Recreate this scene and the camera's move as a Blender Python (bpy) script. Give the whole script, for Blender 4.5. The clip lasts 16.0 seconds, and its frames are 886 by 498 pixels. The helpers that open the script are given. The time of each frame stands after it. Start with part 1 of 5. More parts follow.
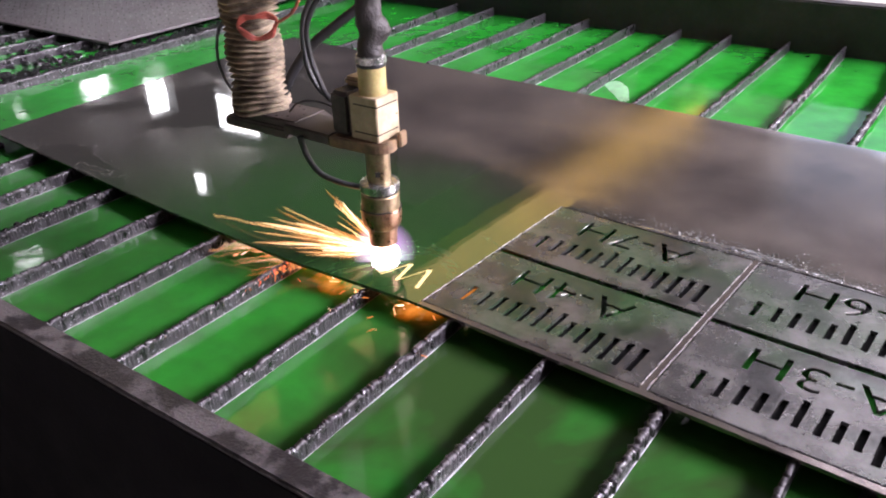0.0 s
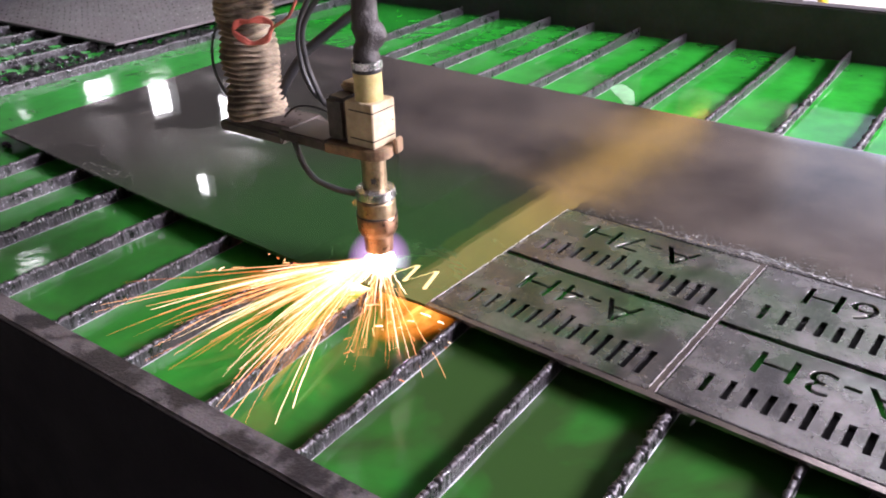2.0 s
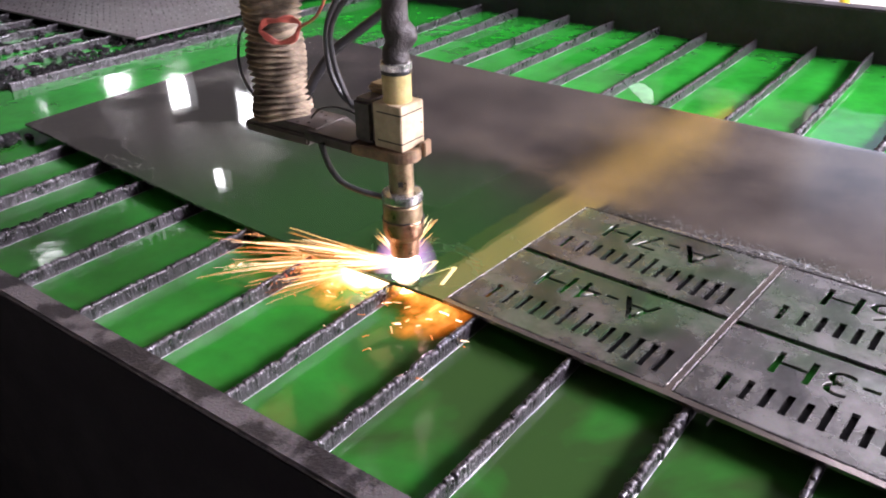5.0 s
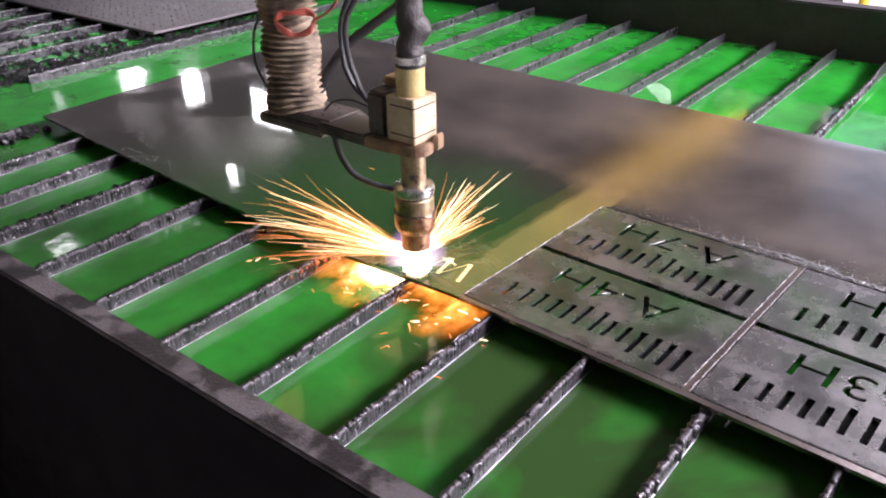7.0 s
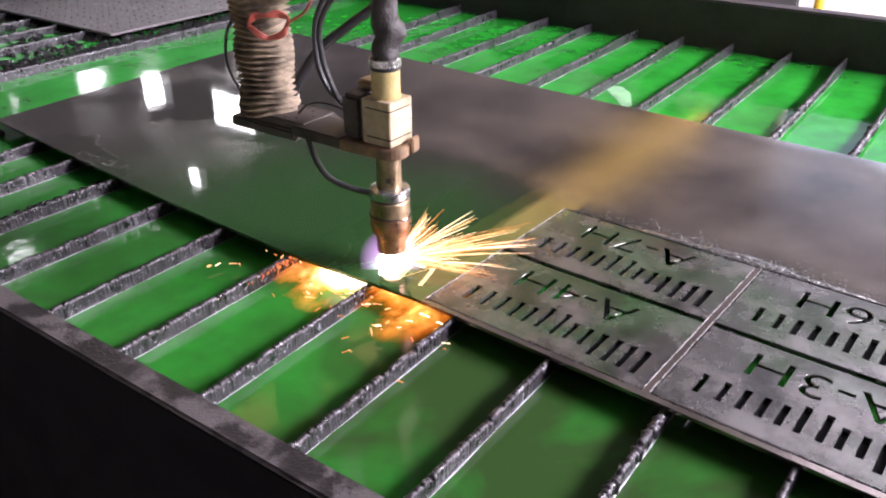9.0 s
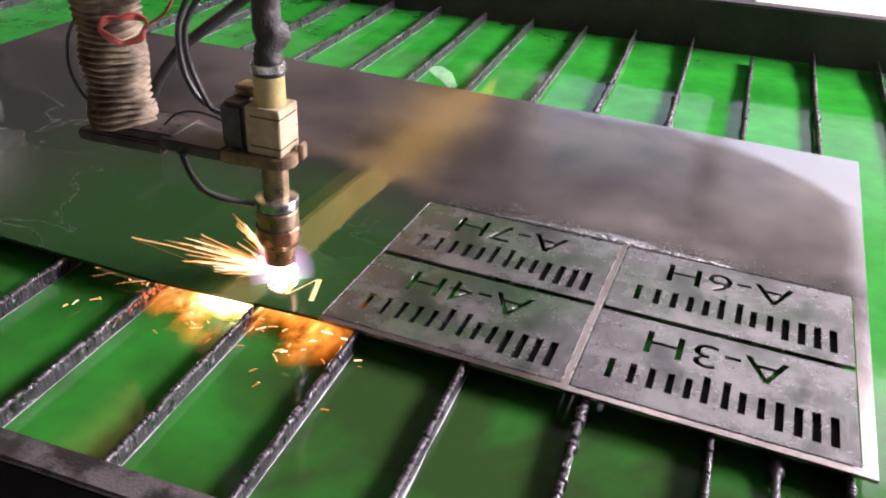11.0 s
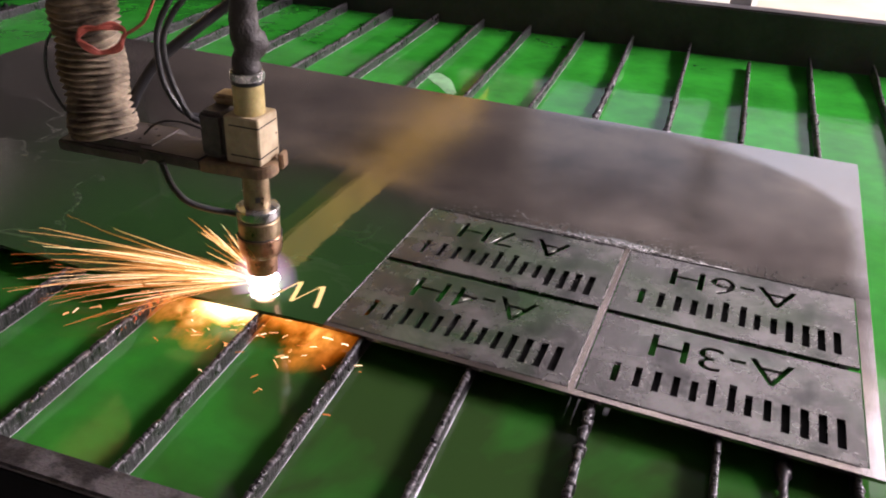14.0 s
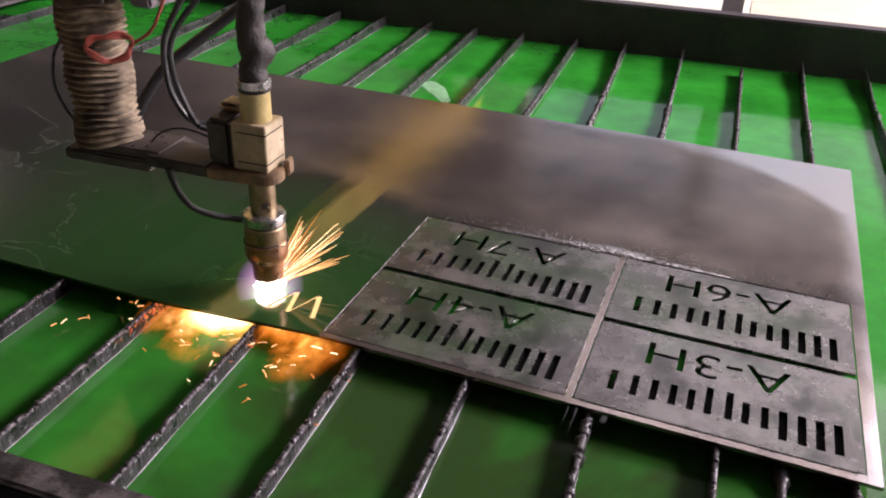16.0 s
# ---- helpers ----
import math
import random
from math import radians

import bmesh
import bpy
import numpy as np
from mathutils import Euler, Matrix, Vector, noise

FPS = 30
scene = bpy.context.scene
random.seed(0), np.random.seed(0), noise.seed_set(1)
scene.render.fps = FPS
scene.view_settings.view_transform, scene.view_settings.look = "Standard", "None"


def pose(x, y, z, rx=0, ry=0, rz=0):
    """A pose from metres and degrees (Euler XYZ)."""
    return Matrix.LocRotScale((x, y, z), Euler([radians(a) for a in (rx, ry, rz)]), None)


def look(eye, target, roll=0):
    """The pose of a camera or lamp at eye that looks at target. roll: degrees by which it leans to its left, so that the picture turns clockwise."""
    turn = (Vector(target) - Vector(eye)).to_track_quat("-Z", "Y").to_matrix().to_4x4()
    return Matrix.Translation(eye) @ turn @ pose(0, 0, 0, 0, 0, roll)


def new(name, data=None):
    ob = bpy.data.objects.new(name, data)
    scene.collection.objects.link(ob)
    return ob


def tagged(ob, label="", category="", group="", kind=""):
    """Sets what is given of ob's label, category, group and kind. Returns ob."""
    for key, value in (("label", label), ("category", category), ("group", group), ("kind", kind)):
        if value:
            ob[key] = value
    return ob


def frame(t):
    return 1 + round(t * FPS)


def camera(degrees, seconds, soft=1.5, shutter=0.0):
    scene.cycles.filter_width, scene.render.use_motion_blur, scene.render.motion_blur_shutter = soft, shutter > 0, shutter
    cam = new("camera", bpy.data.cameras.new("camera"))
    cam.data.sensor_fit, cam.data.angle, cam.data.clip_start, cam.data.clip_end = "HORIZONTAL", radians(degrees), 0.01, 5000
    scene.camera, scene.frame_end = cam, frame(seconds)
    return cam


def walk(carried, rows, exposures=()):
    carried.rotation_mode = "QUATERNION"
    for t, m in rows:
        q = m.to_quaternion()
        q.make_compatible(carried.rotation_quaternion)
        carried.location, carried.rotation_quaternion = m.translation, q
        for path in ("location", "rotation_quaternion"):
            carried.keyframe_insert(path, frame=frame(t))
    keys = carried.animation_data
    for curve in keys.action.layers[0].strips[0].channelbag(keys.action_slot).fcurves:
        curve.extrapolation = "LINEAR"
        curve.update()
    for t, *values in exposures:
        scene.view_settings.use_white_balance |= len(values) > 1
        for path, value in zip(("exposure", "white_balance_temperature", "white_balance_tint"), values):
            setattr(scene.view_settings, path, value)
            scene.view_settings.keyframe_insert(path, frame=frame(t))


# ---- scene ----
cam = camera(57.1, 16.0, 2.0, 0.5)
# the clip darkens after its turn: seconds, stops
EXPOSURES = [(0, 1.20, 6550, 16), (0.7, 1.30, 6550, 16), (9.3, 1.29, 6550, 16), (10.2, 1.32, 6600, 16), (12.3, 0.52, 7200, 17), (16, 0.50, 7200, 17)]
PATH = [
    (0, (0.261, -0.641, 1.325), (-0.854, 0.725, 0.381), -1.9),
    (0.5, (0.257, -0.641, 1.322), (-0.861, 0.728, 0.384), -1.8),
    (1, (0.258, -0.645, 1.325), (-0.86, 0.723, 0.387), -1.8),
    (1.5, (0.257, -0.648, 1.324), (-0.859, 0.719, 0.384), -1.6),
    (2, (0.256, -0.648, 1.324), (-0.863, 0.719, 0.387), -1.6),
    (2.5, (0.255, -0.651, 1.323), (-0.865, 0.715, 0.385), -1.4),
    (3, (0.256, -0.654, 1.322), (-0.872, 0.706, 0.385), -1.3),
    (3.5, (0.256, -0.654, 1.324), (-0.886, 0.697, 0.39), -1.3),
    (6, (0.25, -0.658, 1.323), (-0.896, 0.681, 0.378), -1.3),
    (6.5, (0.247, -0.66, 1.319), (-0.909, 0.672, 0.375), -1.0),
    (7, (0.248, -0.658, 1.319), (-0.916, 0.668, 0.377), -0.9),
    (7.5, (0.248, -0.654, 1.321), (-0.917, 0.672, 0.38), -0.8),
    (8, (0.247, -0.652, 1.323), (-0.859, 0.728, 0.389), -0.3),
    (8.5, (0.247, -0.657, 1.321), (-0.849, 0.739, 0.399), 0.4),
    (9, (0.25, -0.653, 1.321), (-0.85, 0.727, 0.382), -0.1),
    (9.5, (0.225, -0.652, 1.322), (-0.8, 0.758, 0.34), 0.5),
    (10, (0.155, -0.682, 1.357), (-0.695, 0.837, 0.373), 1.7),
    (10.2, (0.136, -0.681, 1.35), (-0.612, 0.892, 0.366), 2.1),
    (12.3, (0.1, -0.694, 1.35), (-0.468, 0.938, 0.343), 3.3),
    (12.5, (0.102, -0.694, 1.348), (-0.481, 0.938, 0.35), 3.0),
    (13, (0.102, -0.693, 1.351), (-0.494, 0.941, 0.363), 2.9),
    (13.5, (0.102, -0.692, 1.349), (-0.508, 0.937, 0.362), 2.5),
    (14, (0.101, -0.691, 1.349), (-0.506, 0.94, 0.363), 2.6),
    (14.5, (0.098, -0.694, 1.35), (-0.505, 0.939, 0.364), 2.6),
    (15, (0.098, -0.694, 1.353), (-0.503, 0.939, 0.367), 2.5),
    (15.5, (0.1, -0.69, 1.353), (-0.498, 0.951, 0.378), 2.2),
    (16, (0.098, -0.69, 1.352), (-0.499, 0.953, 0.38), 2.4),
]
walk(cam, [(t, look(eye, target, roll)) for t, eye, target, roll in PATH], EXPOSURES)

# ---- world, sun, large lights ----
world = bpy.data.worlds.new("world")
scene.world = world
world.use_nodes = True
wn = world.node_tree.nodes
sky = wn.new("ShaderNodeTexSky")
sky.sky_type, sky.sun_disc = "NISHITA", False
SUN_ELEV, SUN_AZ = 25, 35
sky.sun_elevation, sky.sun_rotation = radians(SUN_ELEV), radians(SUN_AZ)
wn["Background"].inputs[1].default_value = 0.08
world.node_tree.links.new(sky.outputs[0], wn["Background"].inputs[0])

sun = new("sun", bpy.data.lights.new("sun", "SUN"))
sun.data.energy, sun.data.angle, sun.data.color = 5.0, radians(0.5), (1.0, 0.94, 0.86)
sun_dir = Vector((math.sin(radians(SUN_AZ)) * math.cos(radians(SUN_ELEV)), math.cos(radians(SUN_AZ)) * math.cos(radians(SUN_ELEV)), math.sin(radians(SUN_ELEV))))
sun.matrix_world = look(sun_dir * 20, (0, 0, 0))


def opening_light(name, eye, target, w, h, watts, colour):
    lamp = new(name, bpy.data.lights.new(name, "AREA"))
    lamp.data.shape, lamp.data.size, lamp.data.size_y, lamp.data.energy, lamp.data.color = "RECTANGLE", w, h, watts, colour
    lamp.matrix_world = look(eye, target)
    return lamp


DAY = (1.01, 0.95, 1.10)
opening_light("east_window_daylight", (4.5, 2.8, 3.7), (0, 0.6, 0.8), 3.2, 1.2, 520, DAY)
opening_light("east_door_daylight", (4.5, 5.8, 1.1), (0, 5.8, 1.1), 6.2, 2.1, 360, DAY)
opening_light("north_clerestory_daylight", (1.0, 9.4, 4.07), (1.0, 0, 4.07), 6.8, 1.2, 3.5, DAY)
# unseen roof opening, added to brighten the signs' reflections
opening_light("roof_fill_light", (1.6, 8.05, 6.55), (1.6, 8.05, 0), 5.4, 2.3, 112, DAY)


# ---- materials ----
def mat(name, colour, rough=0.5, metal=0.0, vary=0.25, scale=30.0, bump=0.1, fine=260.0, second=None, coat=0.0, spec=0.5, rough_vary=0.12, use_random=0.0, sharp=0.18):
    """A surface with stains at one scale, grain at another, uneven gloss and relief."""
    m = bpy.data.materials.new(name)
    m.use_nodes = True
    nt = m.node_tree
    n, l = nt.nodes, nt.links
    b = n["Principled BSDF"]
    co = n.new("ShaderNodeTexCoord")
    big, small = n.new("ShaderNodeTexNoise"), n.new("ShaderNodeTexNoise")
    big.inputs["Scale"].default_value, big.inputs["Detail"].default_value, big.inputs["Roughness"].default_value = scale, 6, 0.62
    small.inputs["Scale"].default_value, small.inputs["Detail"].default_value = fine, 4
    for t in (big, small):
        l.new(co.outputs["Object"], t.inputs["Vector"])
    ramp = n.new("ShaderNodeMapRange")
    ramp.inputs["From Min"].default_value, ramp.inputs["From Max"].default_value = 0.5 - sharp, 0.5 + sharp
    l.new(big.outputs["Fac"], ramp.inputs["Value"])
    mix = n.new("ShaderNodeMix")
    mix.data_type = "RGBA"
    c2 = second or tuple(min(1, c * (1 + vary)) for c in colour)
    c1 = tuple(c * (1 - vary) for c in colour)
    mix.inputs["A"].default_value, mix.inputs["B"].default_value = (*c1, 1), (*c2, 1)
    l.new(ramp.outputs[0], mix.inputs["Factor"])
    grain = n.new("ShaderNodeMix")
    grain.data_type, grain.blend_type = "RGBA", "MULTIPLY"
    grain.inputs["Factor"].default_value = vary
    l.new(mix.outputs["Result"], grain.inputs["A"])
    l.new(small.outputs["Color"], grain.inputs["B"])
    out = grain.outputs["Result"]
    if use_random:
        info, hsv, rr = n.new("ShaderNodeObjectInfo"), n.new("ShaderNodeHueSaturation"), n.new("ShaderNodeMapRange")
        rr.inputs["To Min"].default_value, rr.inputs["To Max"].default_value = 1 - use_random, 1 + use_random
        l.new(info.outputs["Random"], rr.inputs["Value"])
        l.new(rr.outputs[0], hsv.inputs["Value"])
        l.new(out, hsv.inputs["Color"])
        out = hsv.outputs["Color"]
    l.new(out, b.inputs["Base Color"])
    rmap = n.new("ShaderNodeMapRange")
    rmap.inputs["To Min"].default_value, rmap.inputs["To Max"].default_value = max(0.02, rough - rough_vary), min(1, rough + rough_vary)
    l.new(ramp.outputs[0], rmap.inputs["Value"])
    l.new(rmap.outputs[0], b.inputs["Roughness"])
    b.inputs["Metallic"].default_value, b.inputs["Specular IOR Level"].default_value, b.inputs["Coat Weight"].default_value = metal, spec, coat
    b.inputs["Coat Roughness"].default_value = 0.06
    if bump:
        bp = n.new("ShaderNodeBump")
        bp.inputs["Strength"].default_value, bp.inputs["Distance"].default_value = bump, 0.002
        l.new(small.outputs["Fac"], bp.inputs["Height"])
        l.new(bp.outputs[0], b.inputs["Normal"])
    return m


def glow(name, colour, strength):
    m = bpy.data.materials.new(name)
    m.use_nodes = True
    n, l = m.node_tree.nodes, m.node_tree.links
    n.remove(n["Principled BSDF"])
    e = n.new("ShaderNodeEmission")
    e.inputs["Color"].default_value, e.inputs["Strength"].default_value = (*colour, 1), strength
    l.new(e.outputs[0], n["Material Output"].inputs["Surface"])
    return m


M_SLAT = mat("slag_steel", (0.028, 0.0245, 0.029), 0.36, 0.15, 0.4, 45, 0.4, 420, second=(0.062, 0.055, 0.064), use_random=0.12, sharp=0.14, coat=0.28)
def add_threads(m):
    """Black upright runs of slag down the faces."""
    n, l = m.node_tree.nodes, m.node_tree.links
    b = n["Principled BSDF"]
    co, mp, no, ra, mx = (n.new(k) for k in ("ShaderNodeTexCoord", "ShaderNodeMapping", "ShaderNodeTexNoise", "ShaderNodeMapRange", "ShaderNodeMix"))
    mp.inputs["Scale"].default_value = (12, 150, 16)
    no.inputs["Scale"].default_value, no.inputs["Detail"].default_value = 1, 3
    l.new(co.outputs["Object"], mp.inputs["Vector"])
    l.new(mp.outputs[0], no.inputs["Vector"])
    ra.inputs["From Min"].default_value, ra.inputs["From Max"].default_value = 0.60, 0.625
    l.new(no.outputs["Fac"], ra.inputs["Value"])
    mx.data_type = "RGBA"
    mx.inputs["B"].default_value = (0.005, 0.004, 0.005, 1)
    l.new(b.inputs["Base Color"].links[0].from_socket, mx.inputs["A"])
    l.new(ra.outputs[0], mx.inputs["Factor"])
    l.new(mx.outputs["Result"], b.inputs["Base Color"])


def add_glint_specks(m):
    """Bright specks painted into colour and gloss for glints on the wet crust."""
    n, l = m.node_tree.nodes, m.node_tree.links
    b = n["Principled BSDF"]
    co, no, ra, mx, rg = (n.new(k) for k in ("ShaderNodeTexCoord", "ShaderNodeTexNoise", "ShaderNodeMapRange", "ShaderNodeMix", "ShaderNodeMix"))
    no.inputs["Scale"].default_value, no.inputs["Detail"].default_value = 240, 2
    l.new(co.outputs["Object"], no.inputs["Vector"])
    ra.inputs["From Min"].default_value, ra.inputs["From Max"].default_value = 0.64, 0.67
    l.new(no.outputs["Fac"], ra.inputs["Value"])
    mx.data_type = "RGBA"
    mx.inputs["B"].default_value = (0.34, 0.33, 0.36, 1)
    l.new(b.inputs["Base Color"].links[0].from_socket, mx.inputs["A"])
    l.new(ra.outputs[0], mx.inputs["Factor"])
    l.new(mx.outputs["Result"], b.inputs["Base Color"])
    rg.inputs["B"].default_value = 0.16
    l.new(b.inputs["Roughness"].links[0].from_socket, rg.inputs["A"])
    l.new(ra.outputs[0], rg.inputs["Factor"])
    l.new(rg.outputs["Result"], b.inputs["Roughness"])


add_threads(M_SLAT)
add_glint_specks(M_SLAT)
# pale steel for the lines standing for glints on the cut edges
M_EDGE = mat("edge_glint_steel", (0.42, 0.40, 0.40), 0.32, 0.6, 0.3, 90, 0.3, 400)
M_DROP = mat("water_bead", (0.11, 0.11, 0.105), 0.07, 0.0, 0.1, 20, 0.0, 100, rough_vary=0.02, spec=0.5)
M_FILM = mat("water_film_on_steel", (0.30, 0.29, 0.275), 0.10, 0.75, 0.3, 60, 0.0, 300, rough_vary=0.04, coat=1.0)
# pale base stands for the white glint where water meets the slats
M_WET = mat("waterline_glint", (0.42, 0.45, 0.43), 0.14, 0.0, 0.4, 20, 0.3, 300, rough_vary=0.04, spec=1.0)
M_PALE_PATCH = mat("pale_green_patch", (0.30, 0.64, 0.34), 0.4, 0.0, 0.3, 40, 0.5, 300)
M_SLUDGE = mat("black_wet_slag", (0.010, 0.011, 0.010), 0.16, 0.2, 0.5, 80, 0.6, 500, second=(0.05, 0.05, 0.05))
M_RIM = mat("dusty_rim_steel", (0.036, 0.032, 0.035), 0.55, 0.1, 0.35, 22, 0.5, 300, second=(0.115, 0.102, 0.102), sharp=0.05)
# near-black: the shade on the table's outer face is in this colour
M_TANK = mat("shade_black_steel", (0.007, 0.0065, 0.0075), 0.8, 0.0, 0.4, 7, 0.2, 120, spec=0.12)
M_FARWALL = mat("dark_wall_steel", (0.085, 0.076, 0.084), 0.6, 0.0, 0.4, 5, 0.2, 90, spec=0.25)
M_BELLOWS = mat("tan_bellows_cloth", (0.21, 0.16, 0.105), 0.85, 0.0, 0.45, 26, 0.7, 500, second=(0.46, 0.37, 0.26), sharp=0.10)
M_CREAM = mat("cream_insulator", (0.44, 0.345, 0.21), 0.45, 0.0, 0.25, 40, 0.1, 300, second=(0.58, 0.48, 0.32))
M_YELLOW_TUBE = mat("yellow_torch_tube", (0.5, 0.39, 0.14), 0.4, 0.0, 0.25, 50, 0.1, 300, second=(0.62, 0.51, 0.24))
M_BRASS = mat("sooty_brass", (0.36, 0.25, 0.13), 0.38, 0.75, 0.4, 60, 0.2, 400, second=(0.55, 0.42, 0.26))
M_COPPER = mat("heat_stained_copper", (0.42, 0.2, 0.11), 0.35, 0.8, 0.4, 60, 0.2, 400, second=(0.6, 0.36, 0.22))
M_STEEL = mat("bright_steel", (0.55, 0.54, 0.52), 0.25, 0.9, 0.25, 60, 0.1, 400)
M_ARM = mat("sooty_arm_steel", (0.075, 0.060, 0.055), 0.5, 0.3, 0.45, 40, 0.3, 350, second=(0.15, 0.125, 0.115))
M_ARMEND = mat("scorched_insulator", (0.20, 0.12, 0.07), 0.5, 0.0, 0.45, 30, 0.25, 350, second=(0.42, 0.27, 0.15))
M_RUBBER = mat("black_rubber", (0.018, 0.018, 0.02), 0.38, 0.0, 0.4, 50, 0.15, 350)
M_SLEEVE = mat("black_hose_sleeve", (0.035, 0.03, 0.028), 0.6, 0.0, 0.4, 40, 0.6, 300)
M_RED = mat("red_wire", (0.5, 0.11, 0.08), 0.4, 0.0, 0.3, 80, 0.1, 300)
M_DARK = mat("dark_groove", (0.03, 0.025, 0.02), 0.7)
M_GANTRY = mat("gantry_grey_paint", (0.12, 0.11, 0.10), 0.5, 0.0, 0.3, 5, 0.1, 80)
M_GANTRY_Y = mat("gantry_yellow_paint", (0.62, 0.42, 0.06), 0.45, 0.0, 0.15, 6, 0.1, 80)
M_CONCRETE = mat("concrete", (0.55, 0.53, 0.50), 0.8, 0.0, 0.2, 1.5, 0.3, 30)
M_WALL = mat("sheet_wall", (0.33, 0.315, 0.30), 0.6, 0.0, 0.2, 1.2, 0.2, 20)
M_ROOF = mat("roof_sheet", (0.06, 0.06, 0.063), 0.7, 0.0, 0.2, 1.0, 0.2, 20)
M_POST = mat("yellow_post_paint", (0.8, 0.55, 0.03), 0.45, 0.0, 0.15, 12, 0.1, 80)
M_CABINET = mat("grey_cabinet_paint", (0.15, 0.15, 0.155), 0.5, 0.0, 0.15, 6, 0.1, 80)
M_BOARD = mat("pale_board", (0.72, 0.64, 0.50), 0.6, 0.0, 0.12, 8, 0.1, 80)
M_PERF = mat("dull_sheet_steel", (0.185, 0.163, 0.167), 0.42, 0.5, 0.22, 14, 0.15, 200)
M_SIGN = mat("dull_cut_steel", (0.145, 0.143, 0.138), 0.25, 0.80, 0.36, 16, 0.25, 460, second=(0.335, 0.322, 0.310), rough_vary=0.11, sharp=0.15)
def add_wet_patches(m):
    """Left-over green water in patches, different on each sign."""
    n, l = m.node_tree.nodes, m.node_tree.links
    b = n["Principled BSDF"]
    co, info, add, no, ra, mix, wet = (n.new(k) for k in ("ShaderNodeTexCoord", "ShaderNodeObjectInfo", "ShaderNodeVectorMath", "ShaderNodeTexNoise", "ShaderNodeMapRange", "ShaderNodeMixShader", "ShaderNodeBsdfPrincipled"))
    l.new(co.outputs["Object"], add.inputs[0])
    l.new(info.outputs["Location"], add.inputs[1])
    no.inputs["Scale"].default_value, no.inputs["Detail"].default_value, no.inputs["Roughness"].default_value, no.inputs["Distortion"].default_value = 6.0, 9, 0.68, 0.5
    l.new(add.outputs[0], no.inputs["Vector"])
    ra.inputs["From Min"].default_value, ra.inputs["From Max"].default_value, ra.inputs["To Max"].default_value = 0.48, 0.70, 0.62
    sep, back, front, side, m1, m2, total = (n.new(k) for k in ("ShaderNodeSeparateXYZ", "ShaderNodeMapRange", "ShaderNodeMapRange", "ShaderNodeMapRange", "ShaderNodeMath", "ShaderNodeMath", "ShaderNodeMath"))
    l.new(add.outputs[0], sep.inputs[0])
    for node, axis, lo, hi in ((back, "Y", 0.05, 0.14), (front, "Y", 0.166, 0.160), (side, "X", -0.004, -0.012)):
        node.inputs["From Min"].default_value, node.inputs["From Max"].default_value = lo, hi
        l.new(sep.outputs[axis], node.inputs["Value"])
    m1.operation = m2.operation = "MULTIPLY"
    l.new(back.outputs[0], m1.inputs[0])
    l.new(front.outputs[0], m1.inputs[1])
    l.new(m1.outputs[0], m2.inputs[0])
    l.new(side.outputs[0], m2.inputs[1])
    total.operation = "MULTIPLY_ADD"
    total.inputs[1].default_value = 0.20
    l.new(m2.outputs[0], total.inputs[0])
    l.new(no.outputs["Fac"], total.inputs[2])
    l.new(total.outputs[0], ra.inputs["Value"])
    wet.inputs["Base Color"].default_value, wet.inputs["Roughness"].default_value, wet.inputs["IOR"].default_value = (0.030, 0.085, 0.026, 1), 0.06, 1.5
    l.new(ra.outputs[0], mix.inputs[0])
    l.new(b.outputs[0], mix.inputs[1])
    l.new(wet.outputs[0], mix.inputs[2])
    l.new(mix.outputs[0], n["Material Output"].inputs["Surface"])


add_wet_patches(M_SIGN)
M_SKYPANE = glow("sky_beyond_windows", (0.95, 0.97, 1.0), 9.0)
M_ARC = glow("plasma_arc", (1.0, 0.90, 1.0), 40.0)
M_JET = glow("molten_jet", (1.0, 0.45, 0.10), 40.0)
M_KERF = glow("glowing_kerf", (1.0, 0.66, 0.30), 1.0)


